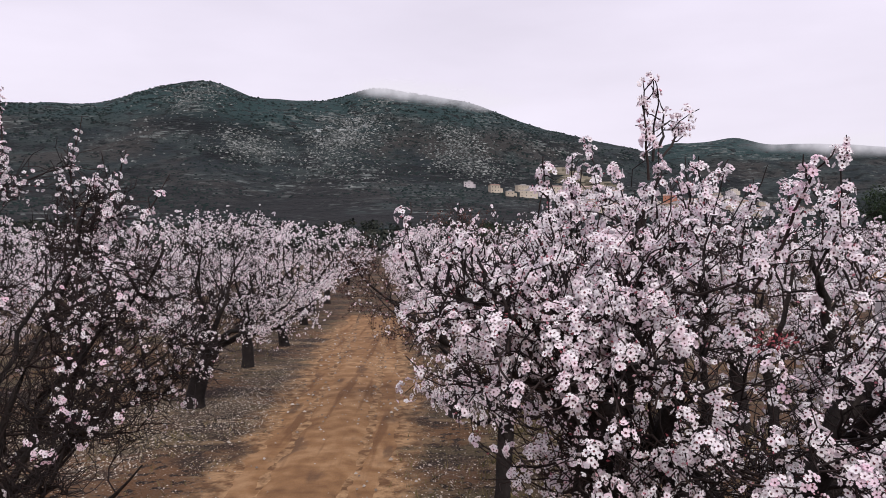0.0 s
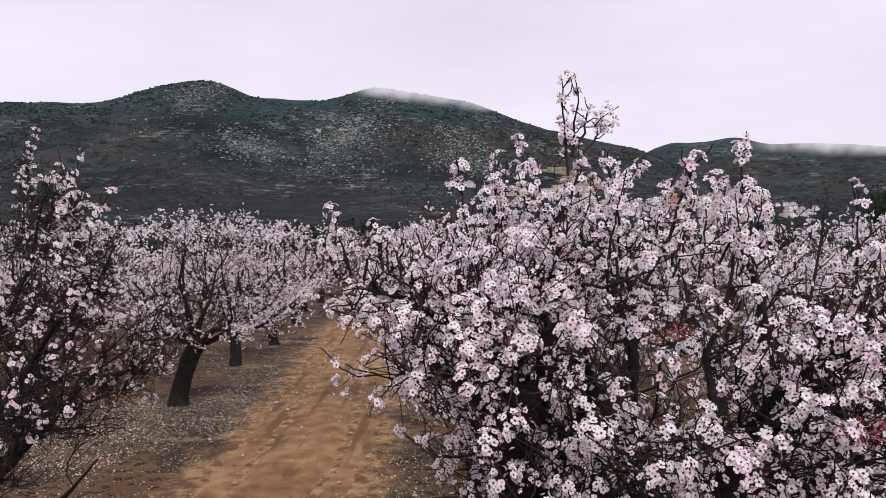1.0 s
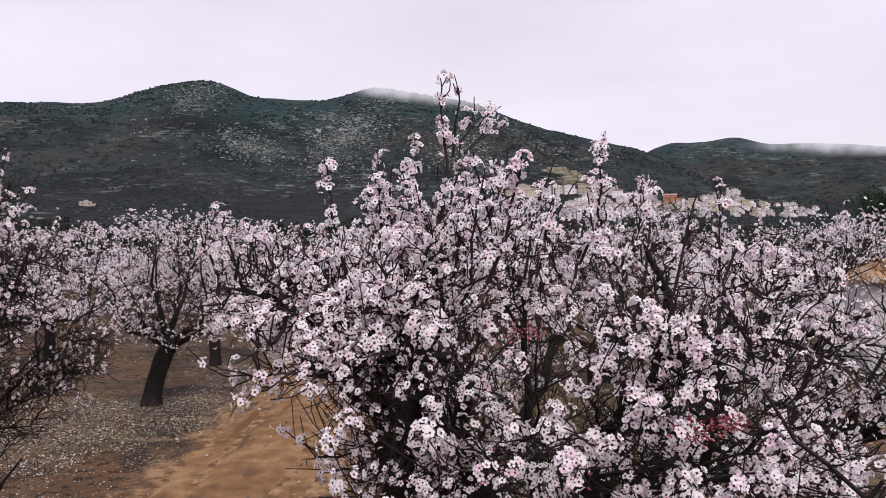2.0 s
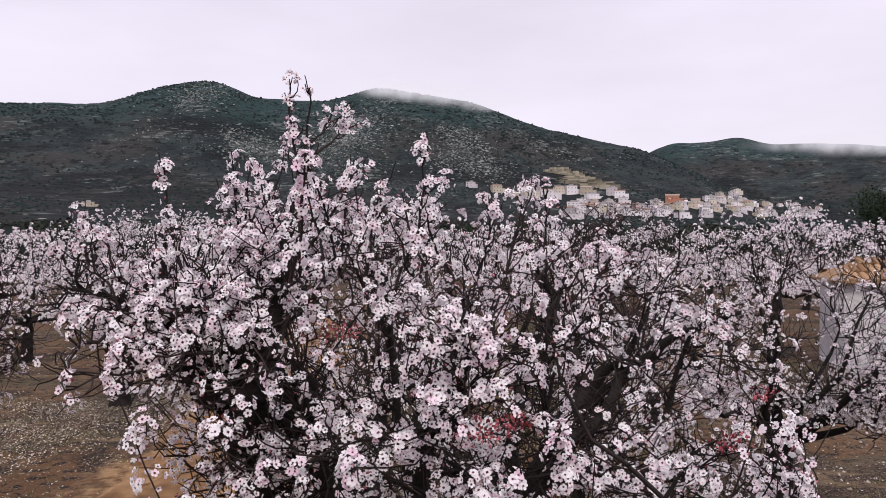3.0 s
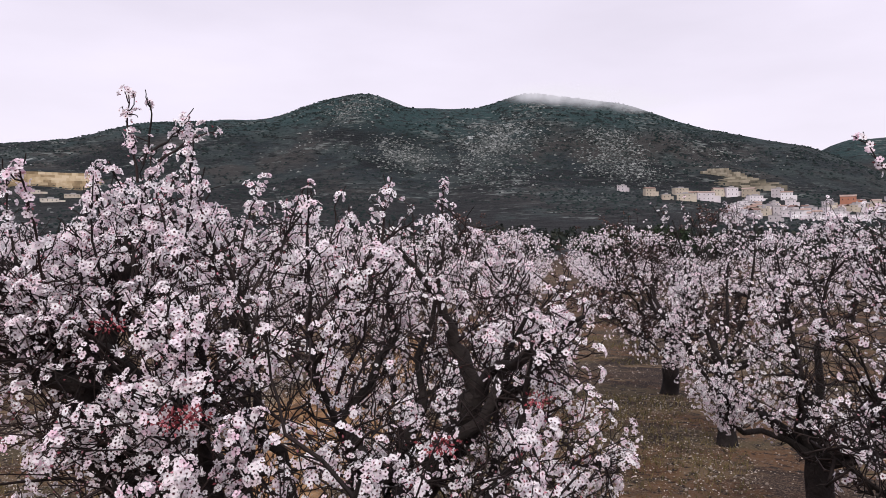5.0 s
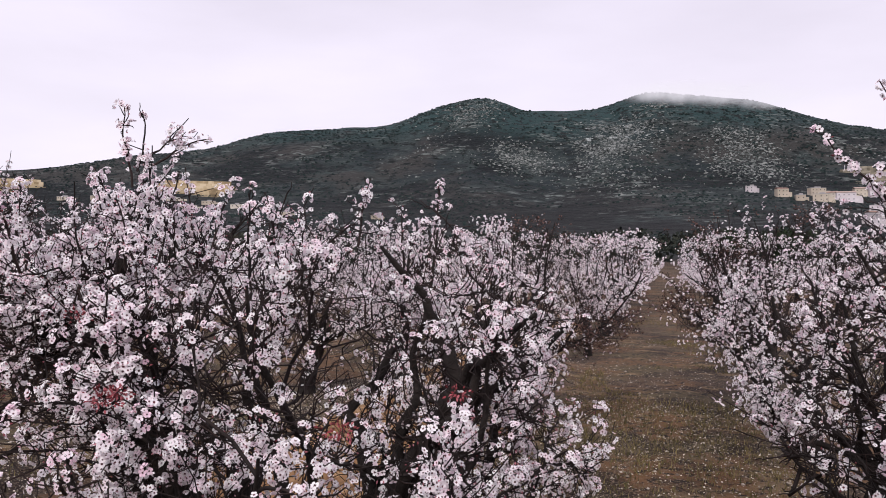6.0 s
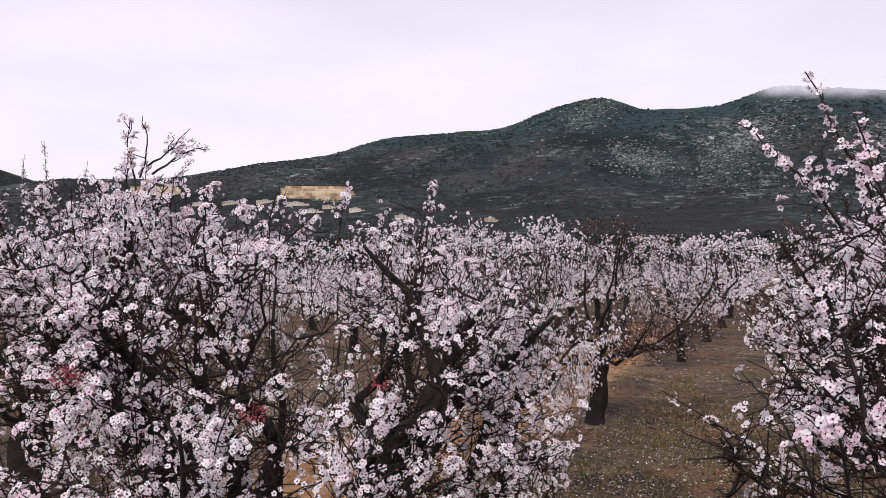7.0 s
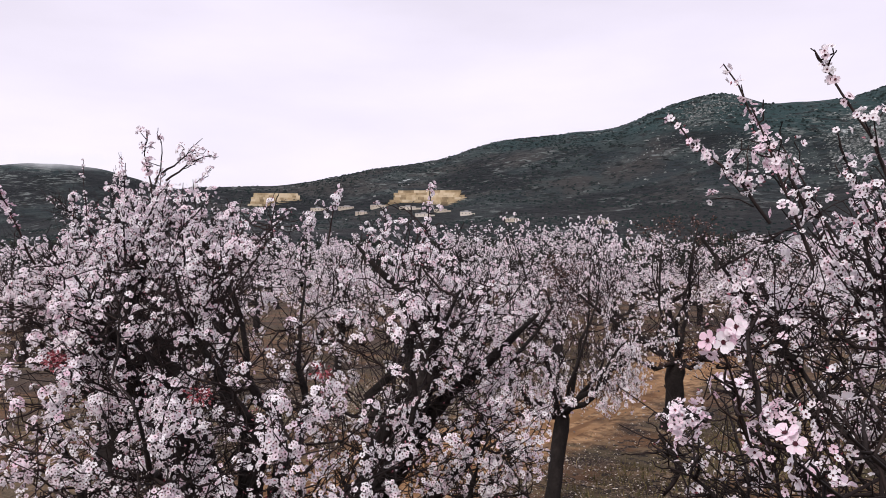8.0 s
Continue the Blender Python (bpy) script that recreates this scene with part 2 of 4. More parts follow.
    speck = calc("ADD", calc("MULTIPLY", noise_of(0.045, 8, (1, 1, 0.7)), 1.9), calc("MULTIPLY", noise_of(0.16, 7, (1, 1, 2.0)), 0.9))
    rocky = band(calc("ADD", calc("MULTIPLY", bare, 0.62), calc("SUBTRACT", speck, 1.4)), 0.22, 0.36)
    green = mix(rocky, green, (0.36, 0.385, 0.38))
    ln = n.new("ShaderNodeVectorMath")
    ln.operation = "LENGTH"
    l.new(tc.outputs["Object"], ln.inputs[0])
    slope = band(ln.outputs["Value"], 70, 190)
    col = mix(slope, col, green)
    l.new(col, b.inputs["Base Color"])
    # ravines and ledges on the slopes
    relief = n.new("ShaderNodeBump")
    relief.inputs["Strength"].default_value, relief.inputs["Distance"].default_value = 1.0, 14.0
    l.new(calc("MULTIPLY", slope, calc("ADD", noise_of(0.022, 8), calc("MULTIPLY", noise_of(1.0, 4, (0.05, 0.05, 0.30)), 0.4))), relief.inputs["Height"])
    l.new(b.inputs["Normal"].links[0].from_socket, relief.inputs["Normal"])
    l.new(relief.outputs[0], b.inputs["Normal"])
    return mt


GROUND = ground_mat()


# ---- geometry helpers ----
def mesh_of(name, verts, tris, mats, index=None, smooth=False):
    me = bpy.data.meshes.new(name)
    v, f = np.asarray(verts, np.float32), np.asarray(tris, np.int32)
    k = f.shape[1]
    me.vertices.add(len(v))
    me.vertices.foreach_set("co", v.ravel())
    me.loops.add(f.size)
    me.loops.foreach_set("vertex_index", f.ravel())
    me.polygons.add(len(f))
    me.polygons.foreach_set("loop_start", np.arange(0, f.size, k, dtype=np.int32))
    for m in mats:
        me.materials.append(m)
    if index is not None:
        me.polygons.foreach_set("material_index", np.asarray(index, np.int32))
    me.update(calc_edges=True)
    me.polygons.foreach_set("use_smooth", np.full(len(f), smooth))
    return me


def piece(name, me, parent=None, label="", kind=""):
    ob = new(name, me)
    ob.parent = parent
    return tagged(ob, label=label, kind=kind)


def unit(v):
    v = np.asarray(v, float)
    return v / (np.linalg.norm(v, axis=-1, keepdims=True) + 1e-9)


class Tubes:
    """Tapered tubes along curves, gathered into one mesh."""

    def __init__(self):
        self.v, self.f, self.n = [], [], 0

    def add(self, pts, radii, sides):
        pts, radii = np.asarray(pts, float), np.asarray(radii, float)
        d = unit(np.gradient(pts, axis=0))
        ref = np.array([0.31, 0.2, 0.93]) if abs(d[0, 2]) < 0.8 else np.array([0.9, 0.3, 0.1])
        a = unit(np.cross(d, ref))
        b = np.cross(d, a)
        t = np.arange(sides) * 2 * np.pi / sides
        ring = pts[:, None] + radii[:, None, None] * (np.cos(t)[None, :, None] * a[:, None] + np.sin(t)[None, :, None] * b[:, None])
        self.v.append(ring.reshape(-1, 3))
        i, j = np.meshgrid(np.arange(len(pts) - 1), np.arange(sides), indexing="ij")
        i, j = i.ravel(), j.ravel()
        p, q = i * sides + j, i * sides + (j + 1) % sides
        if sides == 2:
            p, q = p[j == 0], q[j == 0]
        self.f.append(np.concatenate([np.stack([p, q, q + sides], 1), np.stack([p, q + sides, p + sides], 1)]) + self.n)
        self.n += len(pts) * sides

    def mesh(self, name, mats, smooth=True):
        return mesh_of(name, np.concatenate(self.v), np.concatenate(self.f), mats, smooth=smooth)


def scatter(tv, tf, pos, nrm, size, rng, squash=None):
    """Copies of a template at places, its z along the normals, each turned by chance: vertices and faces."""
    tv, tf = np.asarray(tv, float), np.asarray(tf)
    nrm = unit(nrm)
    r = unit(np.cross(nrm, unit(rng.normal(size=nrm.shape))))
    s = np.cross(nrm, r)
    size = np.asarray(size, float).reshape(len(pos), -1, 1)
    k = tv[None] * (squash[:, None] if squash is not None else 1.0)
    v = pos[:, None] + size * (k[..., :1] * r[:, None] + k[..., 1:2] * s[:, None] + k[..., 2:] * nrm[:, None])
    f = tf[None] + (np.arange(len(pos)) * len(tv))[:, None, None]
    return v.reshape(-1, 3), f.reshape(-1, tf.shape[1])


def flower(petal_steps, cup=1.0):
    """Five cupped petals round a dark heart; the third value is the material of each face."""
    if petal_steps == 0:
        v = [(1, 0, 0.1), (0.1, 1, 0.2), (-1, 0.1, 0.1), (0, -1, 0.25)]
        return np.array(v), np.array([(0, 1, 2), (0, 2, 3)]), np.array([0, 0])
    v, f, m = [(0, 0, 0)], [], []
    if petal_steps == 1:
        # far off: a scalloped cup
        for k in range(5):
            a = radians(72 * k)
            v.append((math.cos(a), math.sin(a), 0.3 + (0.0, 0.12, -0.1, 0.1, -0.12)[k]))
        f = [(0, 1 + k, 1 + (k + 1) % 5) for k in range(5)]
        m = [0] * 5
    else:
        rim = {3: ((-35, 0.60, 0.12), (-27, 0.90, 0.24), (-9, 1.04, 0.30), (0, 0.97, 0.30), (9, 1.04, 0.30), (27, 0.90, 0.24), (35, 0.60, 0.12)),
               2: ((-37, 0.66, 0.13), (-19, 1.0, 0.27), (19, 1.0, 0.27), (37, 0.66, 0.13))}[petal_steps]
        for k in range(5):
            i = len(v)
            for j, (a, r, z) in enumerate(rim):
                t = radians(72 * k + a + (3, -4, 2, 5, -3)[k])
                v.append((r * math.cos(t), r * math.sin(t), z * cup + (0.0, 0.10, -0.06, 0.08, -0.09)[k] * r + (0.05 if j % 2 else 0.0)))
                if j:
                    f.append((0, i + j - 1, i + j))
                    m.append(0)
    i, sides, wide = len(v), (3, 4, 6)[petal_steps - 1], (0.40, 0.34, 0.24)[petal_steps - 1]
    for k in range(sides):
        v.append((wide * math.cos(2 * math.pi * k / sides), wide * math.sin(2 * math.pi * k / sides), 0.13 + 0.06 * cup))
    hearts = [(i, i + k, i + k + 1) for k in range(1, sides - 1)]
    if petal_steps == 3:
        # five stamens standing round the heart
        for k in range(5):
            a = radians(72 * k + 36)
            n = len(v)
            v += [(0.10 * math.cos(a - 0.4), 0.10 * math.sin(a - 0.4), 0.15), (0.10 * math.cos(a + 0.4), 0.10 * math.sin(a + 0.4), 0.15), (0.34 * math.cos(a), 0.34 * math.sin(a), 0.42)]
            hearts.append((n, n + 1, n + 2))
    f += hearts
    m += [1] * (len(f) - len(m))
    return np.array(v), np.array(f), np.array(m)


BUD_V = np.array([(0, 0, -0.2), (0.45, 0, 0.4), (-0.22, 0.39, 0.4), (-0.22, -0.39, 0.4), (0, 0, 1.3)])
BUD_F = np.array([(0, 2, 1), (0, 3, 2), (0, 1, 3), (4, 1, 2), (4, 2, 3), (4, 3, 1)])


# ---- almond trees ----
def curve(p0, p1, p2, n, rng, wobble=0.0):
    t = np.linspace(0, 1, n)[:, None]
    p = (1 - t) ** 2 * p0 + 2 * t * (1 - t) * p1 + t ** 2 * p2
    if wobble:
        w = rng.normal(size=(n, 3)) * wobble
        w = (w + np.roll(w, 1, 0) + np.roll(w, -1, 0)) / 2
        w[0] = w[-1] = 0
        p = p + w * np.minimum(1, np.minimum(t, 1 - t) * 4)
    return p


def grow(seed, fork, targets, second=9, shoots=8, shoot_len=(0.15, 0.45), gap=0.045, bloom=0.8, trunk_r=0.19, centre=(0, 0, 2.3),
         radius=(1.9, 1.9, 1.4), sprouts=16, extra=(), lean=(0.0, 0.0), floor=1.0, fine=2, limb_r=0.34, ball=(5, 12), skirt=(0, 0, 0), bare=0, stubs=(), ball_r=(0.016, 0.058), bunch=8600, reach=1.12, inner=0.05, knots=(), bloom_z=(-1.0, 0.0)):
    """Branches of one tree, with its foot at the origin: trunk, limbs, twigs and the places of its blossoms."""
    rng = np.random.default_rng(seed)
    centre, radius, fork = np.array(centre, float), np.array(radius, float), np.array(fork, float)
    out = dict(limbs=[], branches=[], twigs=Tubes(), rng=rng)
    shoot_n, shoot_s, sec_n, sec_s, limb_n, limb_s = ((2, 2, 3, 2, 7, 4), (3, 2, 4, 3, 9, 6), (5, 3, 7, 4, 15, 8))[fine]
    tr = Tubes()
    p = curve(np.array([lean[0], lean[1], -0.15]), np.array([lean[0] * 0.4, lean[1] * 0.4, fork[2] * 0.5]), fork, 9, rng, 0.015)
    r = trunk_r * np.array([1.5, 1.22, 1.05, 0.98, 0.95, 0.95, 0.98, 1.0, 0.86])
    tr.add(p, r * rng.uniform(0.93, 1.08, 9), 6 + 3 * fine)
    tr.add([fork - (0, 0, 0.02), fork + (0, 0, 0.08), fork + (0, 0, 0.12)], [trunk_r * 0.86, trunk_r * 0.6, 0.01], 6 + 3 * fine)
    out["trunk"] = tr
    nodes, dirs = [], []

    def floor_at(q):
        return floor + skirt[2] * min(1.0, max(0.0, q[0] * skirt[0] + q[1] * skirt[1] - 0.15))

    def inside(p):
        """Below 1 within the crown, which is a little flattened all round."""
        return (np.abs((p - centre) / radius) ** 2.25).sum() ** (1 / 2.25)

    def clip(a, d, length):
        """Shortens a shoot that would leave the crown."""
        k = inside(a + d * length)
        return length if k < 1 else max(0.06, length * (1 - 4.0 * (k - 1)))

    def shoot(a, d, length, dens, r0=0.0038, free=False):
        if a[2] + d[2] * length < floor_at(a):
            return
        c = a + d * length * 0.5 + rng.normal(size=3) * length * 0.13
        e = a + d * length + np.array([0, 0, length * 0.1]) + rng.normal(size=3) * length * 0.12
        pts = curve(a, c, e, shoot_n, rng, length * 0.085 if fine == 2 else length * 0.05)
        out["twigs"].add(pts, np.linspace(r0, 0.0022, shoot_n), shoot_s)
        k = inside((a + e) / 2)
        dens = dens * (inner + (1 - inner) * min(1.0, max(0.0, (k - 0.54) / 0.32)))
        dens = dens * min(1.0, max(0.05, ((a[2] + e[2]) / 2 - bloom_z[0]) / (bloom_z[1] - bloom_z[0])))
        n = max(1, int(length / gap))
        # the bloom sits in one dense stretch of the shoot, in tight balls
        lo = rng.uniform(0.0, 0.45)
        for j, u in enumerate((np.arange(n) + rng.uniform(0.1, 0.9, n)) / n):
            if not (j == n - 1 and dens > 0.5) and rng.random() > (dens if u > lo else dens * 0.2):
                continue
            i = min(int(u * (shoot_n - 1)), shoot_n - 2)
            q = pts[i] + (pts[i + 1] - pts[i]) * (u * (shoot_n - 1) - i)
            if fine == 2:
                # a tight bunch, some small and some as large as a fist
                wide = ball_r[0] + ((0.040 if free else ball_r[1]) - ball_r[0]) * rng.random() ** 1.4
                count = 2 + rng.poisson(bunch * wide * wide)
            else:
                wide, count = rng.uniform(0.020, 0.036), rng.integers(*ball)
            for _ in range(count):
                w = unit(rng.normal(size=3) * 0.8 + (q - centre) / radius * 0.6 + np.array([0, 0, 0.35]))
                p = q + w * wide * rng.uniform(0.75, 1.1) * (1.0, 1.0, 1.15)
                if free or inside(p) < reach:
                    nodes.append(p)
                    dirs.append(w)

    def second_branch(a, d, length, dens, n):
        if a[2] + d[2] * length < floor_at(a):
            return
        c = a + d * length * 0.55 + rng.normal(size=3) * 0.09
        e = a + d * length + np.array([0, 0, length * 0.15]) + rng.normal(size=3) * 0.07
        pts = curve(a, c, e, sec_n, rng, 0.04)
        tb = Tubes() if fine == 2 else out["twigs"]
        tb.add(pts, np.linspace(0.0085, 0.0034, sec_n) * rng.uniform(0.7, 1.15), sec_s)
        if fine == 2:
            out["branches"].append(tb)
        for _ in range(n):
            u = rng.uniform(0.1, 1) * (sec_n - 1.01)
            i = int(u)
            q = pts[i] + (pts[i + 1] - pts[i]) * (u - i)
            o = unit((q - centre) / radius)
            sd = unit(d * 0.3 + o * 0.35 + np.array([0, 0, 0.12]) + rng.normal(size=3) * 0.7)
            ln = rng.uniform(*shoot_len)
            if q[2] + sd[2] * ln < floor_at(q):
                sd[2] = abs(sd[2]) * 0.5
            full = rng.choice((0.12, 0.7, 1.0), p=(0.46, 0.18, 0.36))
            shoot(q, sd, clip(q, sd, ln) * (0.7 if full < 0.5 else 1.0), dens * full)
            for _ in range(bare):
                shoot(q, unit(sd + rng.normal(size=3) * 0.7), rng.uniform(0.1, 0.3), dens * 0.1, 0.003)
        shoot(pts[-1], unit(pts[-1] - pts[-2]), clip(pts[-1], d, rng.uniform(0.1, 0.3)), dens)

    for tgt in targets:
        tgt, through_point = np.array(tgt[:3], float), np.array(tgt[3:], float)
        d = tgt - fork
        ctrl = fork + np.array([d[0] * 0.6, d[1] * 0.6, d[2] * 0.34]) + rng.normal(size=3) * 0.12
        if len(through_point):
            ctrl = 2 * through_point - 0.5 * (fork + tgt)
        pts = curve(fork, ctrl, tgt, limb_n, rng, 0.075)
        ln = np.linalg.norm(np.diff(pts, axis=0), axis=1).sum()
        r0 = trunk_r * limb_r * (1.15 if len(through_point) else rng.uniform(0.8, 1.2))
        rad = r0 * (1 - np.linspace(0, 1, limb_n)) ** 1.1 + 0.006
        tb = Tubes()
        tb.add(pts, rad * rng.uniform(0.9, 1.12, limb_n), limb_s)
        out["limbs"].append(tb)
        for _ in range(max(2, int(second * ln / 1.8))):
            u = (0.18 + 0.82 * rng.random() ** 0.8) * (limb_n - 1.01)
            i = int(u)
            q = pts[i] + (pts[i + 1] - pts[i]) * (u - i)
            o = unit((q - centre) / radius)
            sd = unit(unit(pts[i + 1] - pts[i]) * 0.25 + o * 0.4 + np.array([0, 0, 0.08]) + rng.normal(size=3) * 0.7)
            length = rng.uniform(0.3, 0.8)
            if q[2] + sd[2] * length < floor_at(q) + 0.1:
                sd[2] = abs(sd[2]) * 0.3
            second_branch(q, sd, clip(q, sd, length), bloom * rng.uniform(0.7, 1.15), shoots)
    # old thick boughs: from, through and to, with the radius at both ends
    for a, mid, e, r0, r1 in stubs:
        tb = Tubes()
        a, mid, e = np.array(a, float), np.array(mid, float), np.array(e, float)
        pts = curve(a, 2 * mid - (a + e) / 2, e, 12, rng, 0.022)
        rad = (r1 + (r0 - r1) * (1 - np.linspace(0, 1, 12)) ** 0.8) * rng.uniform(0.9, 1.14, 12)
        tb.add(np.vstack([pts, pts[-1:] + unit(e - mid) * r1]), [*rad, 0.003], 10)
        out["limbs"].append(tb)
    # upright sprouts that stand a little above the crown
    for k in range(sprouts):
        a = rng.uniform(0, 2 * np.pi)
        q = centre + radius * np.array([math.cos(a), math.sin(a), 0]) * math.sqrt(rng.random()) * 0.9
        rr = 1 - np.sum(((q - centre) / radius)[:2] ** 2)
        q[2] = centre[2] + radius[2] * math.sqrt(max(rr, 0.02)) * rng.uniform(0.7, 0.88)
        shoot(q, unit(np.array([0, 0, 1.0]) + rng.normal(size=3) * 0.3), rng.uniform(0.12, 0.32), bloom * rng.uniform(0.6, 1.0), 0.0045, True)
    for a, e, dens in extra:
        a, e = np.array(a, float), np.array(e, float)
        ln = np.linalg.norm(e - a)
        pts = curve(a, (a + e) / 2 + rng.normal(size=3) * 0.03, e, 8, rng, 0.01)
        out["twigs"].add(pts, np.linspace(0.0068, 0.0024, 8), 4)
        for _ in range(int(ln / 0.05)):
            u = rng.uniform(0.03, 0.93) * 6.99
            i = int(u)
            q = pts[i] + (pts[i + 1] - pts[i]) * (u - i)
            sd = unit(unit(e - a) * 0.8 + rng.normal(size=3) * 0.55)
            shoot(q, sd, rng.uniform(0.04, 0.18) * (1.1 - u / 9.5), dens * (1.1 - u / 14), 0.0035, True)
        # the upper half of the rod itself is set with bloom
        for u in np.arange(1.6, 6.95, 7 * 0.034 / ln):
            if rng.random() < dens * 0.6:
                q = pts[int(u)] + (pts[int(u) + 1] - pts[int(u)]) * (u - int(u))
                for _ in range(rng.integers(2, 6)):
                    w = unit(rng.normal(size=3))
                    nodes.append(q + w * rng.uniform(0.012, 0.024))
                    dirs.append(w)
    out["large"] = sum(n for a, n in knots)
    for a, n in knots:
        for _ in range(n):
            w = unit(rng.normal(size=3) * 0.8 + np.array([0, -0.7, 0.4]))
            nodes.append(np.array(a) + w * 0.022)
            dirs.append(w)
    out["P"], out["N"] = np.array(nodes), np.array(dirs)
    return out


def almond_tree(label, made, at, turn=0.0, size=1.0, petals=2, flower_r=0.0140, singles=0, near=(0, -1, 0), buds=0.14, bud_size=1.0, bud_mat=None):
    """An almond tree in bloom, standing at a place."""
    rng = made["rng"]
    tree = tagged(new("almond_tree"), label=label, category="tree", group="almond orchard")
    tree.empty_display_size = 0.3
    piece("trunk", made["trunk"].mesh("trunk", [BARK]), tree, "dark furrowed trunk")
    for tb in made["limbs"]:
        piece("limb", tb.mesh("limb", [BARK]), tree)
    for tb in made["branches"]:
        piece("branch", tb.mesh("branch", [TWIG]), tree)
    piece("twigwork", made["twigs"].mesh("twigwork", [TWIG]), tree, "dark thin twigs", "stuff")
    pos, nrm = made["P"], made["N"]
    pick = rng.random(len(pos))
    if made["large"]:
        pick[-made["large"]:] = 1.0
    is_bud = pick < buds
    fp, fn = pos[~is_bud], nrm[~is_bud]
    if singles:
        order = np.argsort(-(fp @ np.array(near, float)))
        one, rest = order[:singles], order[singles:]
        cv, cf, cm = flower(3)
        me = mesh_of("blossom", cv, cf, [PETAL_ONE, HEART], cm, smooth=True)
        for i in one:
            ob = piece("blossom", me, tree)
            q = Vector(fn[i]).to_track_quat("Z", "Y").to_matrix().to_4x4()
            ob.matrix_basis = Matrix.Translation(fp[i]) @ q @ Matrix.Rotation(rng.uniform(0, 6.28), 4, "Z") @ Matrix.Scale(flower_r * rng.uniform(0.85, 1.15) * (1.3 if i >= len(fp) - made["large"] else 1.0), 4)
        fp, fn = fp[rest], fn[rest]
    # open and half open flowers
    half = rng.random(len(fp)) < 0.3
    vs, fs, ms, base = [], [], [], 0
    for sel, cup in ((~half, 0.8), (half, 2.1)):
        tv, tf, tm = flower(petals, cup)
        v, f = scatter(tv, tf, fp[sel], fn[sel], flower_r * rng.uniform(0.75, 1.15, sel.sum()) * (1.0 if cup < 1 else 0.85), rng)
        vs.append(v), fs.append(f + base), ms.append(np.tile(tm, sel.sum()))
        base += len(v)
    piece("blossom_mass", mesh_of("blossom_mass", np.concatenate(vs), np.concatenate(fs), [PETAL, HEART], np.concatenate(ms), smooth=petals == 2), tree, "white and pale pink blossoms", "stuff")
    if is_bud.any():
        v, f = scatter(BUD_V, BUD_F, pos[is_bud], nrm[is_bud], rng.uniform(0.006, 0.0115, is_bud.sum()) * bud_size, rng)
        piece("bud_growth", mesh_of("bud_growth", v, f, [bud_mat or BUD]), tree, "closed brown buds" if bud_mat else "dark pink flower buds", "stuff")
    tree.matrix_basis = pose(*at, 0, 0, turn) @ Matrix.Scale(size, 4)
    return tree


def ring_targets(rng, n, reach, low, high, inner=3):
    """Tips of a vase of limbs: a lower ring, and some that stand upright."""
    out = []
    for k in range(n):
        a = 2 * np.pi * (k + rng.uniform(-0.3, 0.3)) / n
        d = reach * rng.uniform(0.72, 1.0)
        out.append((d * math.cos(a), d * math.sin(a), rng.uniform(low, high)))
    for k in range(inner):
        a = 2 * np.pi * (k + rng.uniform(-0.3, 0.3)) / inner
        d = reach * rng.uniform(0.15, 0.45)
        out.append((d * math.cos(a), d * math.sin(a), high + rng.uniform(0.2, 0.5)))
    return out


# ---- ground, hills and sky line ----
def lattice(ix, iy, seed):
    h = np.sin(ix * 127.1 + iy * 311.7 + seed * 74.7) * 43758.5453
    return h - np.floor(h)


def smooth_noise(x, y, seed=0, octaves=4):
    total, amp, norm = np.zeros_like(x), 1.0, 0.0
    for o in range(octaves):
        ix, iy = np.floor(x), np.floor(y)
        fx, fy = x - ix, y - iy
        fx, fy = fx * fx * (3 - 2 * fx), fy * fy * (3 - 2 * fy)
        a, b = lattice(ix, iy, seed + o), lattice(ix + 1, iy, seed + o)
        c, d = lattice(ix, iy + 1, seed + o), lattice(ix + 1, iy + 1, seed + o)
        total = total + amp * (a + (b - a) * fx + (c - a) * fy + (a - b - c + d) * fx * fy)
        norm += amp
        x, y, amp = x * 2.03 + 7.1, y * 2.03 + 3.3, amp * 0.5
    return total / norm


# ranges of hills: distance of the crest, then bearing in degrees from +y to the right, height as a slope, width in degrees
RANGES = [(1400.0, [(-57.1, 0.083, 12.3), (-40.6, 0.1, 9.1), (-32.5, 0.092, 5.3), (-27.5, 0.081, 3.8), (-22.0, 0.149, 4.4), (-17.5, 0.068, 3.3), (-12.8, 0.149, 5.9),
                    (-5.9, 0.054, 4.0), (-0.4, 0.159, 8.3), (13.2, 0.11, 10.4)]),
          (1900.0, [(16.7, 0.109, 6.9), (21.6, 0.009, 1.5), (26.3, 0.086, 6.5), (33.7, 0.06, 6.0), (46, 0.09, 9), (62, 0.1, 10)]),
          (1900.0, [(-66.1, 0.11, 13.3), (-90, 0.08, 12)])]


def step(a, b, x):
    t = np.clip((x - a) / (b - a), 0, 1)
    return t * t * (3 - 2 * t)


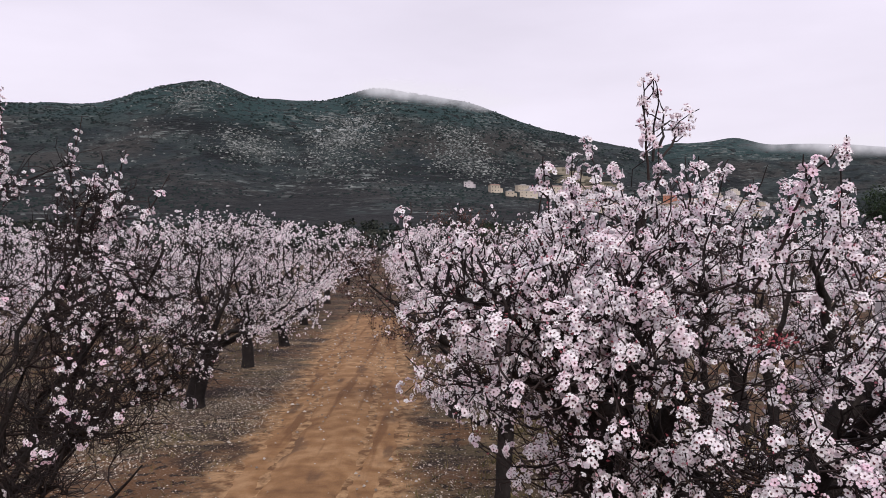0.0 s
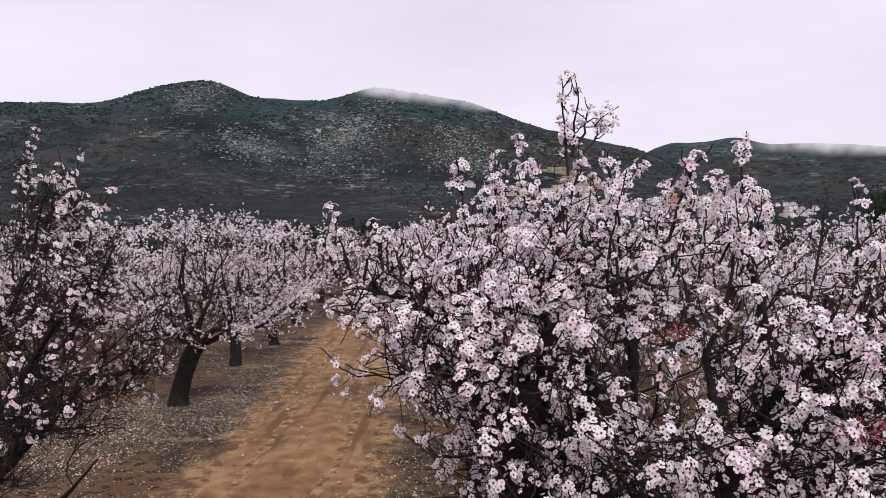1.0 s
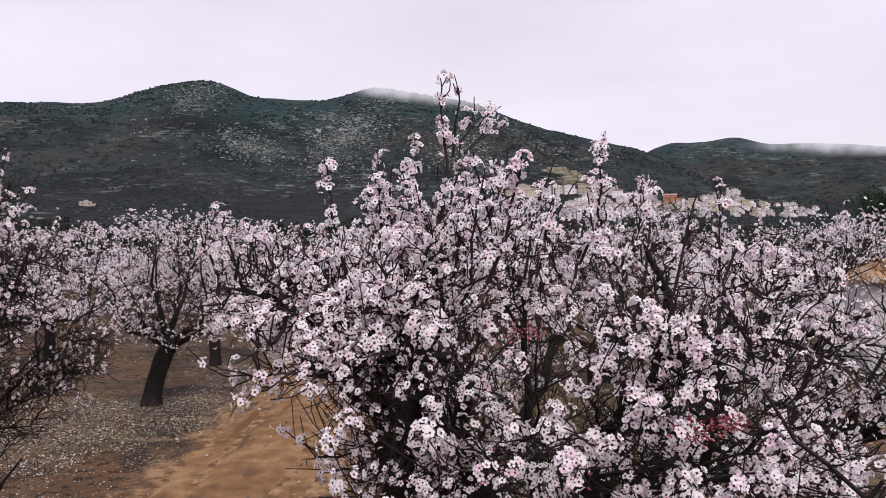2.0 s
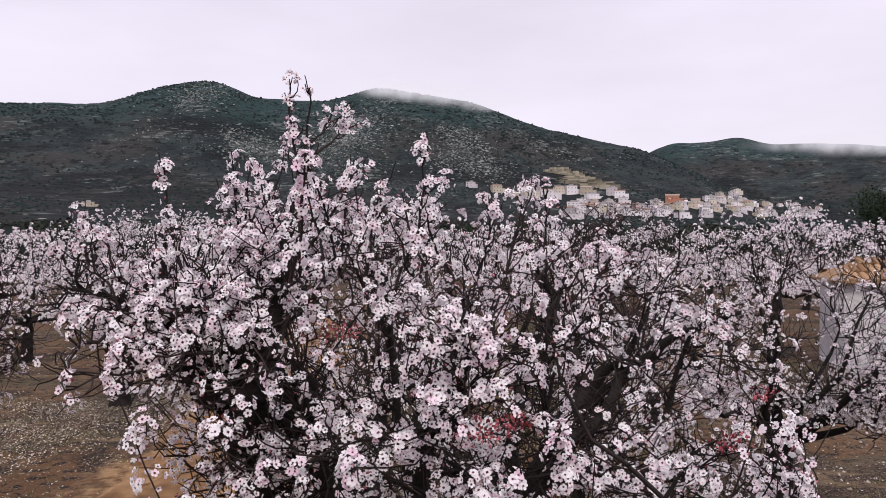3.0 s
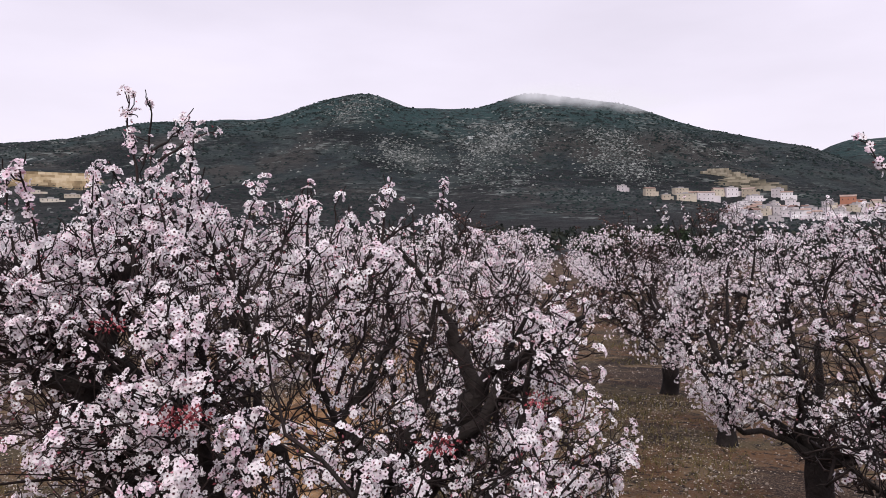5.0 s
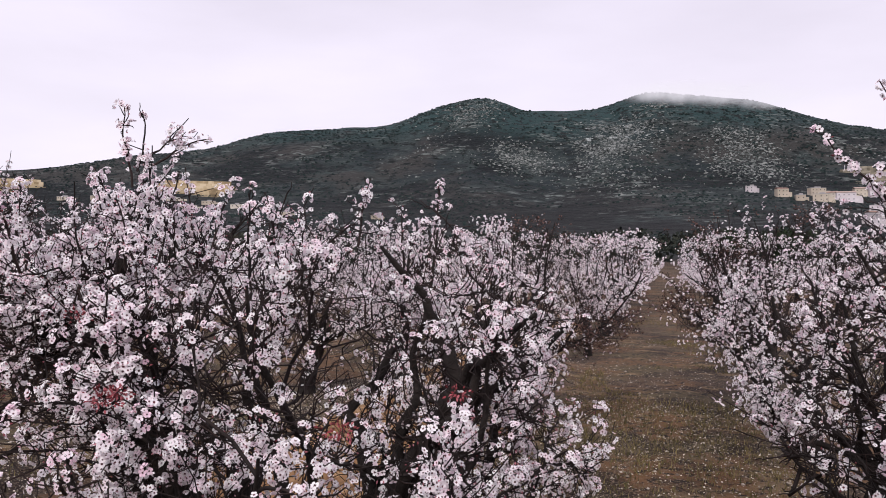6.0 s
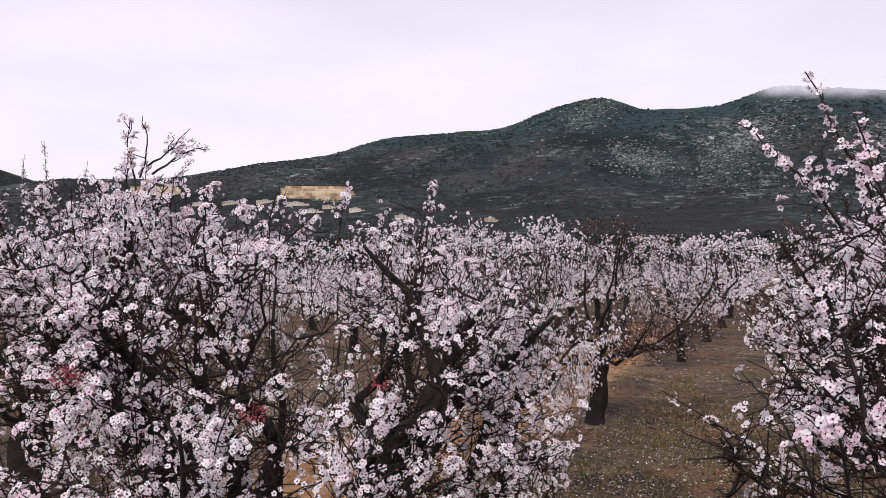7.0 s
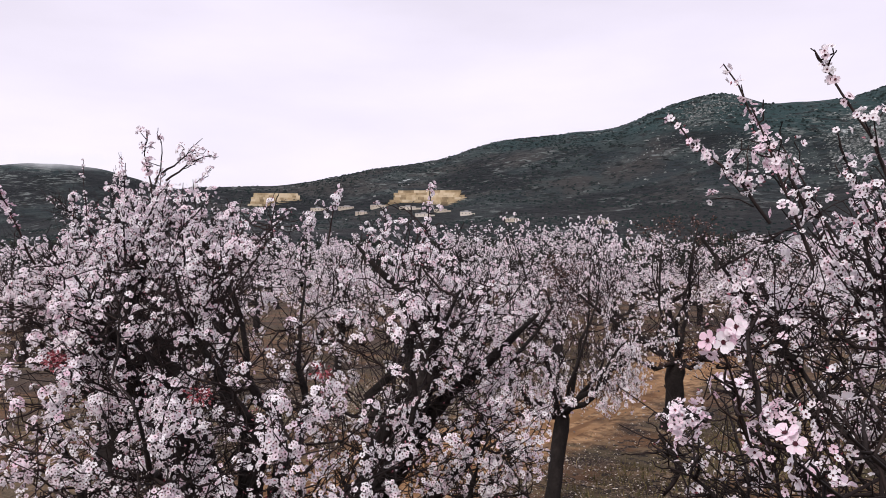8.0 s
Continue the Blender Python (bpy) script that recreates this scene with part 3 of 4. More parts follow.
def height(x, y):
    """The lie of the land."""
    x, y = np.asarray(x, float), np.asarray(y, float)
    r, az = np.hypot(x, y), np.degrees(np.arctan2(x, y))
    gully = np.abs(smooth_noise(x / 260, y / 260, 3, 4) - 0.5) * 2
    fine = smooth_noise(x / 55, y / 55, 9, 3) - 0.5
    hill = np.zeros_like(r)
    for ridge, bumps in RANGES:
        e = sum(h * np.exp(-((az - c) / w) ** 2) for c, h, w in bumps)
        across = np.where(r < ridge, np.exp(-((r - ridge) / 430) ** 2), 1.0 - 0.35 * step(ridge, ridge + 700, r))
        crest = np.exp(-((r - ridge) / 170) ** 2)
        one = e * ridge * 0.985 * across + (1 - crest) * across * (58 * (gully - 0.3) + 12 * fine) * np.minimum(1, e / 0.08) + crest * 4 * fine
        hill = np.maximum(hill, one)
    foot = 0.00004 * np.clip(r - 45, 0, 700) ** 2 * step(-120, -60, -np.abs(az)) * (1 - step(500, 1100, r) * 0.9)
    rough = (smooth_noise(x * 0.7, y * 0.7, 5, 3) - 0.5) * 0.05 * step(2, 6, r)
    return hill * step(120, 420, r) + foot + rough + 3.0 * step(400, 900, r)


def ground():
    az = np.concatenate([np.arange(-80, 45, 0.4), np.arange(45, 280, 3.0)])
    rr = np.concatenate([[0.3], np.linspace(1, 45, 60), np.geomspace(47, 2050, 150), np.geomspace(2150, 4200, 10)])
    a, r = np.meshgrid(np.radians(az), rr, indexing="ij")
    x, y = r * np.sin(a), r * np.cos(a)
    v = np.stack([x, y, height(x, y)], -1).reshape(-1, 3)
    na, nr = len(az), len(rr)
    i, j = np.meshgrid(np.arange(na), np.arange(nr - 1), indexing="ij")
    i, j = i.ravel(), j.ravel()
    k = (i + 1) % na
    f = np.stack([i * nr + j, i * nr + j + 1, k * nr + j + 1, k * nr + j], 1)
    hub = len(v)
    v = np.vstack([v, [[0, 0, 0]]])
    ob = new("ground", mesh_of("ground", v, f, [GROUND], smooth=True))
    # the small hole in the middle
    bm = bmesh.new()
    bm.from_mesh(ob.data)
    bm.verts.ensure_lookup_table()
    for q in range(na):
        bm.faces.new((bm.verts[hub], bm.verts[q * nr], bm.verts[((q + 1) % na) * nr]))
    for face in bm.faces:
        face.smooth = True
    bm.to_mesh(ob.data)
    bm.free()
    return tagged(ob, label="brown stony orchard soil rising into scrub-covered hills", category="ground", kind="structure")


ground()


def track_middle(y):
    return -1.67 - 0.062 * np.clip(y - 12, 0, 99)


def dirt_track():
    ys, us = np.arange(1.0, 29, 0.12), np.linspace(-1, 1, 33)
    y, u = np.meshgrid(ys, us, indexing="ij")
    half = 1.06 + 0.34 * (smooth_noise(y * 0.7, u * 0 + np.sign(u) * 9, 21, 4) - 0.5)
    x = track_middle(y) + u * half
    ruts = np.exp(-((np.abs(u) - 0.5) / 0.13) ** 2)
    z = height(x, y) - 0.012 + 0.055 * (1 - u ** 2) - 0.035 * ruts + 0.022 * (smooth_noise(x * 7, y * 4, 2, 4) - 0.5)
    n = len(us)
    i, j = np.meshgrid(np.arange(len(ys) - 1), np.arange(n - 1), indexing="ij")
    i, j = i.ravel(), j.ravel()
    f = np.stack([i * n + j, i * n + j + 1, (i + 1) * n + j + 1, (i + 1) * n + j], 1)
    ob = new("dirt_track", mesh_of("dirt_track", np.stack([x, y, z], -1).reshape(-1, 3), f, [SAND], smooth=True))
    return tagged(ob, label="sandy orange dirt track with shallow wheel ruts", category="track", kind="structure")


dirt_track()


def on_slope(az, slope):
    """The place on the land that is seen at a bearing and a slope above the level from the orchard."""
    r = np.linspace(90, 1400, 900)
    x, y = r * math.sin(radians(az)), r * math.cos(radians(az))
    e = (height(x, y) - 3.0) / r
    i = int(np.argmax(e >= slope)) if (e >= slope).any() else int(np.argmax(e))
    return float(x[i]), float(y[i]), float(height(x[i], y[i]))


def hill_stuff():
    rng = np.random.default_rng(11)

    def spread(n, lo, hi):
        r = np.sqrt(rng.uniform(lo * lo, hi * hi, n))
        a = np.radians(rng.uniform(-74, 36, n))
        return r * np.sin(a), r * np.cos(a)

    clump = np.array([(1, 0, 0), (-0.4, 0.9, 0), (-0.5, -0.85, 0), (0.6, 0.2, 0.7), (-0.45, 0.45, 0.75), (-0.2, -0.6, 0.65)])
    clump_f = np.array([(0, 1, 3), (1, 4, 3), (1, 2, 4), (2, 5, 4), (2, 0, 5), (0, 3, 5), (3, 4, 5)])
    x, y = spread(38000, 330, 1440)
    keep = smooth_noise(x / 90, y / 90, 31, 4) + rng.uniform(-0.12, 0.12, len(x)) > 0.48
    x, y = x[keep], y[keep]
    p = np.stack([x, y, height(x, y) - 0.3], 1)
    v, f = scatter(clump, clump_f, p, np.tile((0, 0, 1.0), (len(p), 1)), rng.uniform(0.8, 2.6, len(p)) * (0.6 + p[:, 1] / 2500), rng)
    tagged(new("hillside_scrub", mesh_of("hillside_scrub", v, f, [SCRUB])), "dark green scrub dotted over the hillsides", "scrub", kind="stuff")
    stone = np.array([(1, 0.2, -0.3), (0.2, 0.8, -0.3), (-0.9, 0.4, -0.3), (-0.6, -0.8, -0.3), (0.5, -0.9, -0.3), (0.5, 0.1, 0.55), (-0.4, 0.2, 0.7), (-0.1, -0.5, 0.5)])
    stone_f = np.array([(0, 1, 5), (1, 6, 5), (1, 2, 6), (2, 3, 6), (3, 7, 6), (3, 4, 7), (4, 5, 7), (4, 0, 5), (5, 6, 7)])
    places = []
    # limestone outcrops: bearing, slope, spread in metres, count
    for az, sl, wide, n in ((-7.0, 0.146, 80, 1700), (-8.2, 0.128, 60, 900), (1.0, 0.128, 60, 1200), (-15.6, 0.123, 50, 850), (-13.6, 0.118, 40, 650), (-18.5, 0.188, 70, 900),
                            (-6.5, 0.095, 75, 320), (2.5, 0.10, 70, 900), (-5, 0.185, 40, 120), (-10.5, 0.10, 60, 160), (-40.5, 0.115, 85, 110), (8.5, 0.115, 60, 160), (-22, 0.13, 80, 150)):
        cx, cy, _ = on_slope(az, sl)
        out = np.array([math.sin(radians(az)), math.cos(radians(az))])
        side, n = np.array([out[1], -out[0]]), int(n * 1.7)
        q = np.array([cx, cy]) + rng.normal(size=(n, 1)) * wide * 0.42 * side + rng.normal(size=(n, 1)) * wide * 0.55 * out
        places.append(q)
    x, y = spread(2500, 500, 1440)
    keep = smooth_noise(x / 120, y / 120, 77, 4) > 0.57
    places.append(np.stack([x[keep], y[keep]], 1))
    q = np.vstack(places)
    p = np.column_stack([q, height(q[:, 0], q[:, 1])])
    sq = np.column_stack([rng.uniform(0.7, 1.6, len(p)), rng.uniform(0.5, 1.0, len(p)), rng.uniform(0.45, 1.0, len(p))])
    v, f = scatter(stone, stone_f, p, np.tile((0, 0, 1.0), (len(p), 1)) + rng.normal(size=(len(p), 3)) * 0.15, 0.4 + 2.4 * rng.random(len(p)) ** 2.5, rng, sq)
    tagged(new("limestone_outcrops", mesh_of("limestone_outcrops", v, f, [ROCK])), "pale grey limestone outcrops on the hillsides", "rock", kind="stuff")


hill_stuff()


def thicket():
    """Low dark trees and bushes between the orchard and the hills."""
    rng = np.random.default_rng(71)
    n, each = 3600, 28
    r = 62 + 430 * rng.random(n) ** 1.3
    a = np.radians(rng.uniform(-74, 36, n))
    x, y = r * np.sin(a), r * np.cos(a)
    keep = smooth_noise(x / 38, y / 38, 13, 3) > 0.47
    x, y = x[keep], y[keep]
    s = rng.uniform(0.9, 2.4, len(x)) * (1 + np.hypot(x, y) / 700)
    mid = np.stack([x, y, height(x, y) + s * 0.65], 1)
    d = unit(rng.normal(size=(len(x), each, 3))) * rng.uniform(0.55, 1.0, (len(x), each, 1))
    p = (mid[:, None] + d * s[:, None, None] * (1.15, 1.15, 0.75)).reshape(-1, 3)
    flake = np.array([(1, 0, 0), (0, 0.6, 0.2), (-1, 0, 0), (0, -0.6, -0.2)])
    v, f = scatter(flake, np.array([(0, 1, 2), (0, 2, 3)]), p, d.reshape(-1, 3) + rng.normal(size=p.shape) * 0.3, np.repeat(s, each) * rng.uniform(0.2, 0.42, len(p)), rng)
    tagged(new("far_thicket", mesh_of("far_thicket", v, f, [THICKET])), "dark bushes and low trees below the hills", "bushes", kind="stuff")


thicket()


# ---- the orchard ----
def orchard():
    # the large tree beside the camera's way
    foot = np.array([1.4, 3.3, 0.0])
    tips = [(0.80, 2.75, 2.95, 0.74, 2.85, 2.0), (2.05, 3.95, 3.1), (2.6, 3.6, 2.75, 2.02, 3.5, 1.72), (0.08, 2.5, 2.85, 0.78, 2.9, 2.1), (2.65, 3.15, 2.62), (1.55, 2.0, 2.85), (2.8, 3.55, 1.95), (1.5, 4.8, 3.0),
            (-0.05, 3.5, 2.75, 0.75, 3.4, 2.12), (2.2, 1.95, 2.3), (0.4, 4.4, 2.9), (0.6, 2.4, 2.7, 1.0, 2.75, 2.15), (1.35, 1.95, 2.25), (2.6, 4.6, 2.6), (1.2, 3.0, 2.9), (2.7, 2.4, 2.0), (0.25, 2.5, 2.78, 0.85, 2.75, 2.15), (1.9, 2.3, 2.85)]
    tall = [((0.80, 2.75, 2.95), (0.93, 2.80, 3.46), 0.95), ((0.88, 2.77, 3.3), (0.85, 2.75, 3.70), 0.9), ((0.93, 2.80, 3.44), (1.0, 3.04, 3.68), 0.8), ((0.90, 2.78, 3.38), (0.91, 2.8, 3.66), 0.7), ((0.95, 2.82, 3.4), (1.13, 3.02, 3.56), 0.7),
            ((0.8, 2.8, 3.1), (0.72, 3.3, 3.55), 0.7), ((0.82, 2.75, 3.0), (0.7, 2.68, 3.36), 0.9), ((0.95, 2.6, 3.0), (1.18, 2.71, 3.38), 0.95),
            ((1.35, 2.35, 2.95), (1.43, 2.31, 3.42), 1.0), ((1.0, 2.05, 2.9), (1.09, 1.84, 3.3), 1.0), ((1.98, 4.0, 3.0), (2.03, 4.07, 3.41), 1.0),
            ((1.86, 3.3, 3.0), (1.9, 3.37, 3.36), 1.0), ((0.55, 2.9, 2.9), (0.5, 2.9, 3.3), 0.8), ((0.15, 2.6, 2.7), (0.1, 2.6, 3.10), 0.9), ((1.2, 2.4, 2.9), (1.25, 2.35, 3.22), 1.0)]
    rng = np.random.default_rng(14)
    for count, x0, x1, y0, y1, top in ((15, 0.5, 1.2, 2.4, 3.1, 3.34), (9, -0.1, 0.5, 2.5, 3.4, 3.10), (11, 1.25, 2.1, 2.2, 4.0, 3.2)):
        for _ in range(count):
            x, y = rng.uniform(x0, x1), rng.uniform(y0, y1)
            tall.append(((x, y, 2.88), (x + rng.normal() * 0.07, y + rng.normal() * 0.07, top + rng.uniform(-0.08, 0.08)), rng.uniform(0.8, 1.0)))
    made = grow(101, (0.0, -0.05, 0.75), [np.array(t) - np.tile(foot, len(t) // 3) for t in tips], second=15, shoots=12, gap=0.096, bloom=0.8, inner=0.34, bloom_z=(1.0, 2.05), trunk_r=0.22, centre=(-0.06, 0.07, 2.16),
                radius=(1.72, 1.64, 1.03), sprouts=60, extra=[(np.array(a) - foot, np.array(b) - foot, d) for a, b, d in tall], floor=1.5, skirt=(-0.8, 0.0, 0.95), reach=1.05,
                stubs=[(np.array(a) - foot, np.array(b) - foot, np.array(c) - foot, r0, r1) for a, b, c, r0, r1 in (
                    ((0.72, 2.8, 2.2), (0.55, 2.74, 2.38), (0.28, 2.66, 2.55), 0.05, 0.008), ((1.32, 3.25, 0.8), (0.76, 2.95, 1.7), (0.72, 2.62, 2.45), 0.115, 0.058),
                    ((0.72, 2.62, 2.40), (0.80, 2.72, 2.75), (0.86, 2.77, 3.2), 0.055, 0.010), ((0.72, 2.62, 2.40), (0.52, 2.5, 2.6), (0.42, 2.5, 2.95), 0.042, 0.009),
                    ((1.5, 3.4, 0.8), (1.86, 3.66, 1.55), (2.30, 3.72, 2.25), 0.115, 0.055), ((2.28, 3.71, 2.2), (2.12, 3.7, 2.6), (1.9, 3.5, 3.0), 0.045, 0.009),
                    ((1.75, 3.85, 1.4), (2.3, 3.82, 2.0), (2.85, 4.0, 2.6), 0.07, 0.010), ((2.28, 3.71, 2.2), (2.5, 3.5, 2.45), (2.85, 3.1, 2.7), 0.042, 0.009))])
    old_tree = almond_tree("old spreading almond tree in full white blossom with one tall sprout", made, foot, petals=2, flower_r=0.0136, singles=300, near=(0, -1, 0.2))

    # shoots that have dropped their petals and show red calyces
    rng = np.random.default_rng(12)
    for x, y, z, n, wide in ((1.60, 1.88, 2.47, 90, 0.055), (1.70, 1.86, 2.50, 50, 0.035), (2.42, 2.1, 2.38, 60, 0.05), (0.35, 2.5, 2.78, 60, 0.05), (1.15, 2.2, 2.72, 50, 0.05), (2.7, 2.5, 2.45, 40, 0.04)):
        d = unit(rng.normal(size=(n, 3)))
        v, f = scatter(BUD_V, BUD_F, np.array([x, y, z]) - foot + d * wide * rng.uniform(0.2, 1.1, (n, 1)) * (1.5, 1.0, 0.7), d, rng.uniform(0.008, 0.013, n), rng)
        piece("calyx_growth", mesh_of("calyx_growth", v, f, [RED_BUD]), old_tree, "dark red calyces without petals", "stuff")

    # the tree that closes the way to the right
    foot = np.array([5.75, 4.2, 0.0])
    tips = [(4.1, 3.1, 3.0), (4.3, 2.8, 2.5), (3.85, 3.3, 2.2), (4.5, 4.6, 3.1), (5.6, 2.7, 3.1), (6.6, 3.2, 3.1), (7.1, 4.3, 2.6), (5.4, 5.6, 3.0),
            (6.4, 5.2, 3.2), (5.3, 3.8, 3.4), (4.2, 3.9, 2.5), (5.1, 2.6, 2.2), (4.55, 3.45, 3.1)]
    tall = [((4.42, 3.25, 3.1), (4.18, 3.11, 3.63), 0.8), ((4.5, 3.0, 2.9), (4.34, 2.88, 3.42), 0.9), ((4.72, 3.05, 3.1), (4.52, 2.92, 3.58), 0.7), ((4.85, 3.1, 3.2), (4.82, 2.9, 3.66), 0.4), ((4.7, 3.6, 2.5), (4.33, 3.3, 3.34), 0.7), ((4.75, 3.6, 2.6), (4.5, 3.35, 3.4), 0.7),
            ((4.8, 3.6, 2.6), (4.6, 3.4, 3.22), 0.7), ((4.7, 3.5, 2.5), (4.4, 3.4, 3.08), 0.7), ((4.9, 3.6, 2.7), (4.8, 3.4, 3.3), 0.7), ((4.75, 3.45, 2.4), (4.5, 3.1, 2.95), 0.7), ((4.3, 3.25, 3.05), (3.98, 3.13, 3.48), 0.9),
            ((4.45, 2.6, 2.3), (4.61, 1.75, 2.76), 0.2), ((5.0, 2.6, 2.2), (4.79, 1.5, 2.65), 0.15), ((4.9, 2.0, 2.45), (4.86, 1.45, 2.71), 0.1), ((4.2, 2.9, 2.4), (4.3, 2.3, 2.5), 0.8), ((4.75, 3.5, 1.72), (3.55, 3.55, 2.33), 0.7), ((4.75, 3.4, 1.72), (3.85, 3.2, 2.2), 0.7)]
    made = grow(103, (-0.05, -0.1, 0.85), [np.array(t) - foot for t in tips], second=12, shoots=12, limb_r=0.09, gap=0.07, bunch=5600, bloom=0.45, bloom_z=(1.8, 2.7), trunk_r=0.15, centre=(-0.2, -0.1, 2.3),
                radius=(1.65, 1.5, 1.2), sprouts=14, extra=[(np.array(a) - foot, np.array(b) - foot, d) for a, b, d in tall], floor=1.7,
                knots=[(np.array(p) - foot, k) for p, k in (((4.60, 1.74, 2.78), 4), ((4.63, 1.75, 2.81), 3), ((4.777, 1.517, 2.667), 2), ((4.855, 1.46, 2.73), 1))])
    almond_tree("almond tree with loose flowering shoots hanging over bare soil", made, foot, petals=2, flower_r=0.0145, singles=300, near=(-0.6, -1, 0))

    # the sparser tree left of the track
    foot = np.array([-3.75, 4.9, 0.0])
    tips = [(-2.3, 4.6, 3.3), (-1.6, 4.1, 3.0), (-2.0, 3.9, 2.0), (-2.6, 5.7, 2.9), (-3.6, 3.6, 2.7), (-4.6, 4.9, 3.5), (-4.4, 5.8, 3.3), (-3.3, 6.4, 3.2),
            (-5.2, 4.2, 2.7), (-2.9, 4.5, 3.5), (-1.9, 5.2, 2.3), (-1.9, 4.5, 1.6), (-2.2, 5.2, 1.9)]
    tall = [((-2.4, 4.65, 3.2), (-2.36, 4.68, 3.88), 0.7), ((-2.1, 4.6, 3.1), (-2.05, 4.64, 3.65), 0.7), ((-2.75, 4.5, 3.3), (-2.8, 4.5, 4.1), 0.7),
            ((-4.7, 5.4, 3.4), (-4.8, 5.47, 4.2), 0.6), ((-4.4, 4.9, 3.4), (-4.45, 4.86, 4.2), 0.6), ((-1.8, 4.2, 3.0), (-1.6, 4.2, 3.45), 0.7)]
    made = grow(105, (0.0, 0.0, 0.95), [np.array(t) - foot for t in tips], second=13, shoots=13, gap=0.06, bloom=0.40, bunch=5000, ball_r=(0.014, 0.045), bloom_z=(1.6, 2.7), bare=1, trunk_r=0.2, centre=(0, 0, 2.4),
                radius=(2.1, 1.8, 1.35), sprouts=20, extra=[(np.array(a) - foot, np.array(b) - foot, d) for a, b, d in tall], floor=1.5, limb_r=0.17)
    almond_tree("almond tree with dark tangled branches and scattered open blossoms", made, foot, petals=2, flower_r=0.0145, singles=150, near=(0.6, -1, 0))

    # the low wide tree before the hut
    foot = np.array([4.9, 7.3, 0.0])
    tips = [(3.5, 6.9, 2.4), (3.7, 7.9, 2.7), (4.3, 6.1, 2.5), (5.3, 6.0, 2.2), (6.2, 6.5, 2.3), (6.45, 7.4, 2.4), (6.0, 8.3, 2.5), (4.8, 8.7, 2.7), (4.5, 7.0, 3.0), (5.2, 7.6, 2.9), (5.7, 6.9, 2.7),
            (3.9, 6.3, 1.8), (5.8, 6.1, 1.7)]
    made = grow(107, (0.05, 0.0, 0.95), [np.array(t) - foot for t in tips], second=14, shoots=13, gap=0.06, ball=(2, 6), bloom=0.8, trunk_r=0.14, centre=(0.12, 0, 2.2),
                radius=(1.42, 1.4, 1.15), sprouts=34, floor=1.25, lean=(0.1, 0.0), fine=1)
    almond_tree("low wide almond tree with dark branches and fine pale blossom", made, foot, petals=1, flower_r=0.0165, buds=0.0)

    # the round tree beyond the track's edge
    foot = np.array([-4.45, 13.1, float(height(-4.45, 13.1))])
    rng = np.random.default_rng(8)
    tips = [(x * 1.0 + 0.35, y, z) for x, y, z in ring_targets(rng, 9, 1.9, 1.7, 2.7, 4)]
    made = grow(109, (0.28, 0.0, 1.05), tips, second=12, shoots=13, gap=0.06, ball=(2, 6), bloom=0.8, trunk_r=0.17, limb_r=0.30, centre=(0.4, 0, 2.3), radius=(2.15, 2.0, 1.3),
                sprouts=40, floor=1.0, bloom_z=(1.0, 1.9), bare=1, lean=(-0.05, 0.0), fine=1)
    almond_tree("round-crowned almond tree in thick pale blossom beside the dirt track", made, foot, petals=1, flower_r=0.0185, buds=0.0)

    # trees of the rows behind
    rng = np.random.default_rng(5)
    makers = []
    for k in range(4):
        g = grow(200 + k, (0.05, 0.0, 1.05), ring_targets(rng, 7, 1.75, 1.3, 2.8), second=10, shoots=12, gap=0.056, bare=1, ball=((3, 7), (2, 6), (3, 7), (2, 6))[k], bloom=(0.95, 0.5, 0.75, 1.0)[k], trunk_r=0.125, limb_r=0.28, centre=(0, 0, 2.2),
                 radius=(1.85, 1.85, 1.2), sprouts=22, floor=1.0, lean=((-0.22, 0.1, 0.0, 0.15)[k], 0.05), fine=1)
        makers.append(almond_tree(("almond tree in blossom standing in a row on bare soil", "almond tree with few open blossoms and brown buds")[k // 3], g, (0, 0, 0), petals=1, flower_r=0.0182, buds=(0.0, 0.0, 0.0, 0.9)[k], bud_size=2.5, bud_mat=BROWN_BUD))
    rows = [(0.75, 7.95), (0.45, 12.5), (4.72, 11.5), (13.2, 9.6), (12.6, 13.6), (-8.3, 8.6), (-8.5, 13.2), (-4.62, 17.3), (4.4, 15.1), (0.05, 20.3)]
    turns = [75, 200, 310, 40, 160, 255, 20, 190, 95, 280]
    placed = set()
    for i, (x, y) in enumerate(rows):
        k = (0, 3, 1, 0, 1, 1, 0, 2, 3, 0)[i]
        m = pose(x, y, float(height(x, y)), 0, 0, turns[i]) @ Matrix.Scale(rng.uniform(0.99, 1.08), 4)
        if i in (1, 9):
            m = m @ Matrix.Diagonal((1.22, 1.22, 1.02, 1))
        if i == 0:
            m = m @ Matrix.Diagonal((0.66, 0.66, 0.93, 1))
        if k in placed:
            copy_thing(makers[k], m)
        else:
            makers[k].matrix_basis = m
            placed.add(k)
    # farther rows, with fewer and larger flakes of bloom
    far = []
    for k in range(3):
        g = grow(300 + k, (0.0, 0.0, 1.05), ring_targets(rng, 6, 1.75, 1.0, 2.8, 2), second=7, shoots=11, gap=0.085, ball=(2, 7), bloom=1.0, trunk_r=0.13, limb_r=0.42, centre=(0, 0, 2.2),
                 radius=(1.9, 1.9, 1.2), sprouts=14, floor=0.6, fine=0, lean=((0.25, -0.1, -0.3)[k], (0.1, 0.25, -0.1)[k]))
        far.append(almond_tree("almond tree in pale blossom far down its row", g, (0, 0, 0), petals=0, flower_r=0.036, buds=0.0))
    placed = set()
    spots = [(-4.66, 20.8), (-0.2, 25.0), (4.2, 20.5), (-8.7, 17.5)]
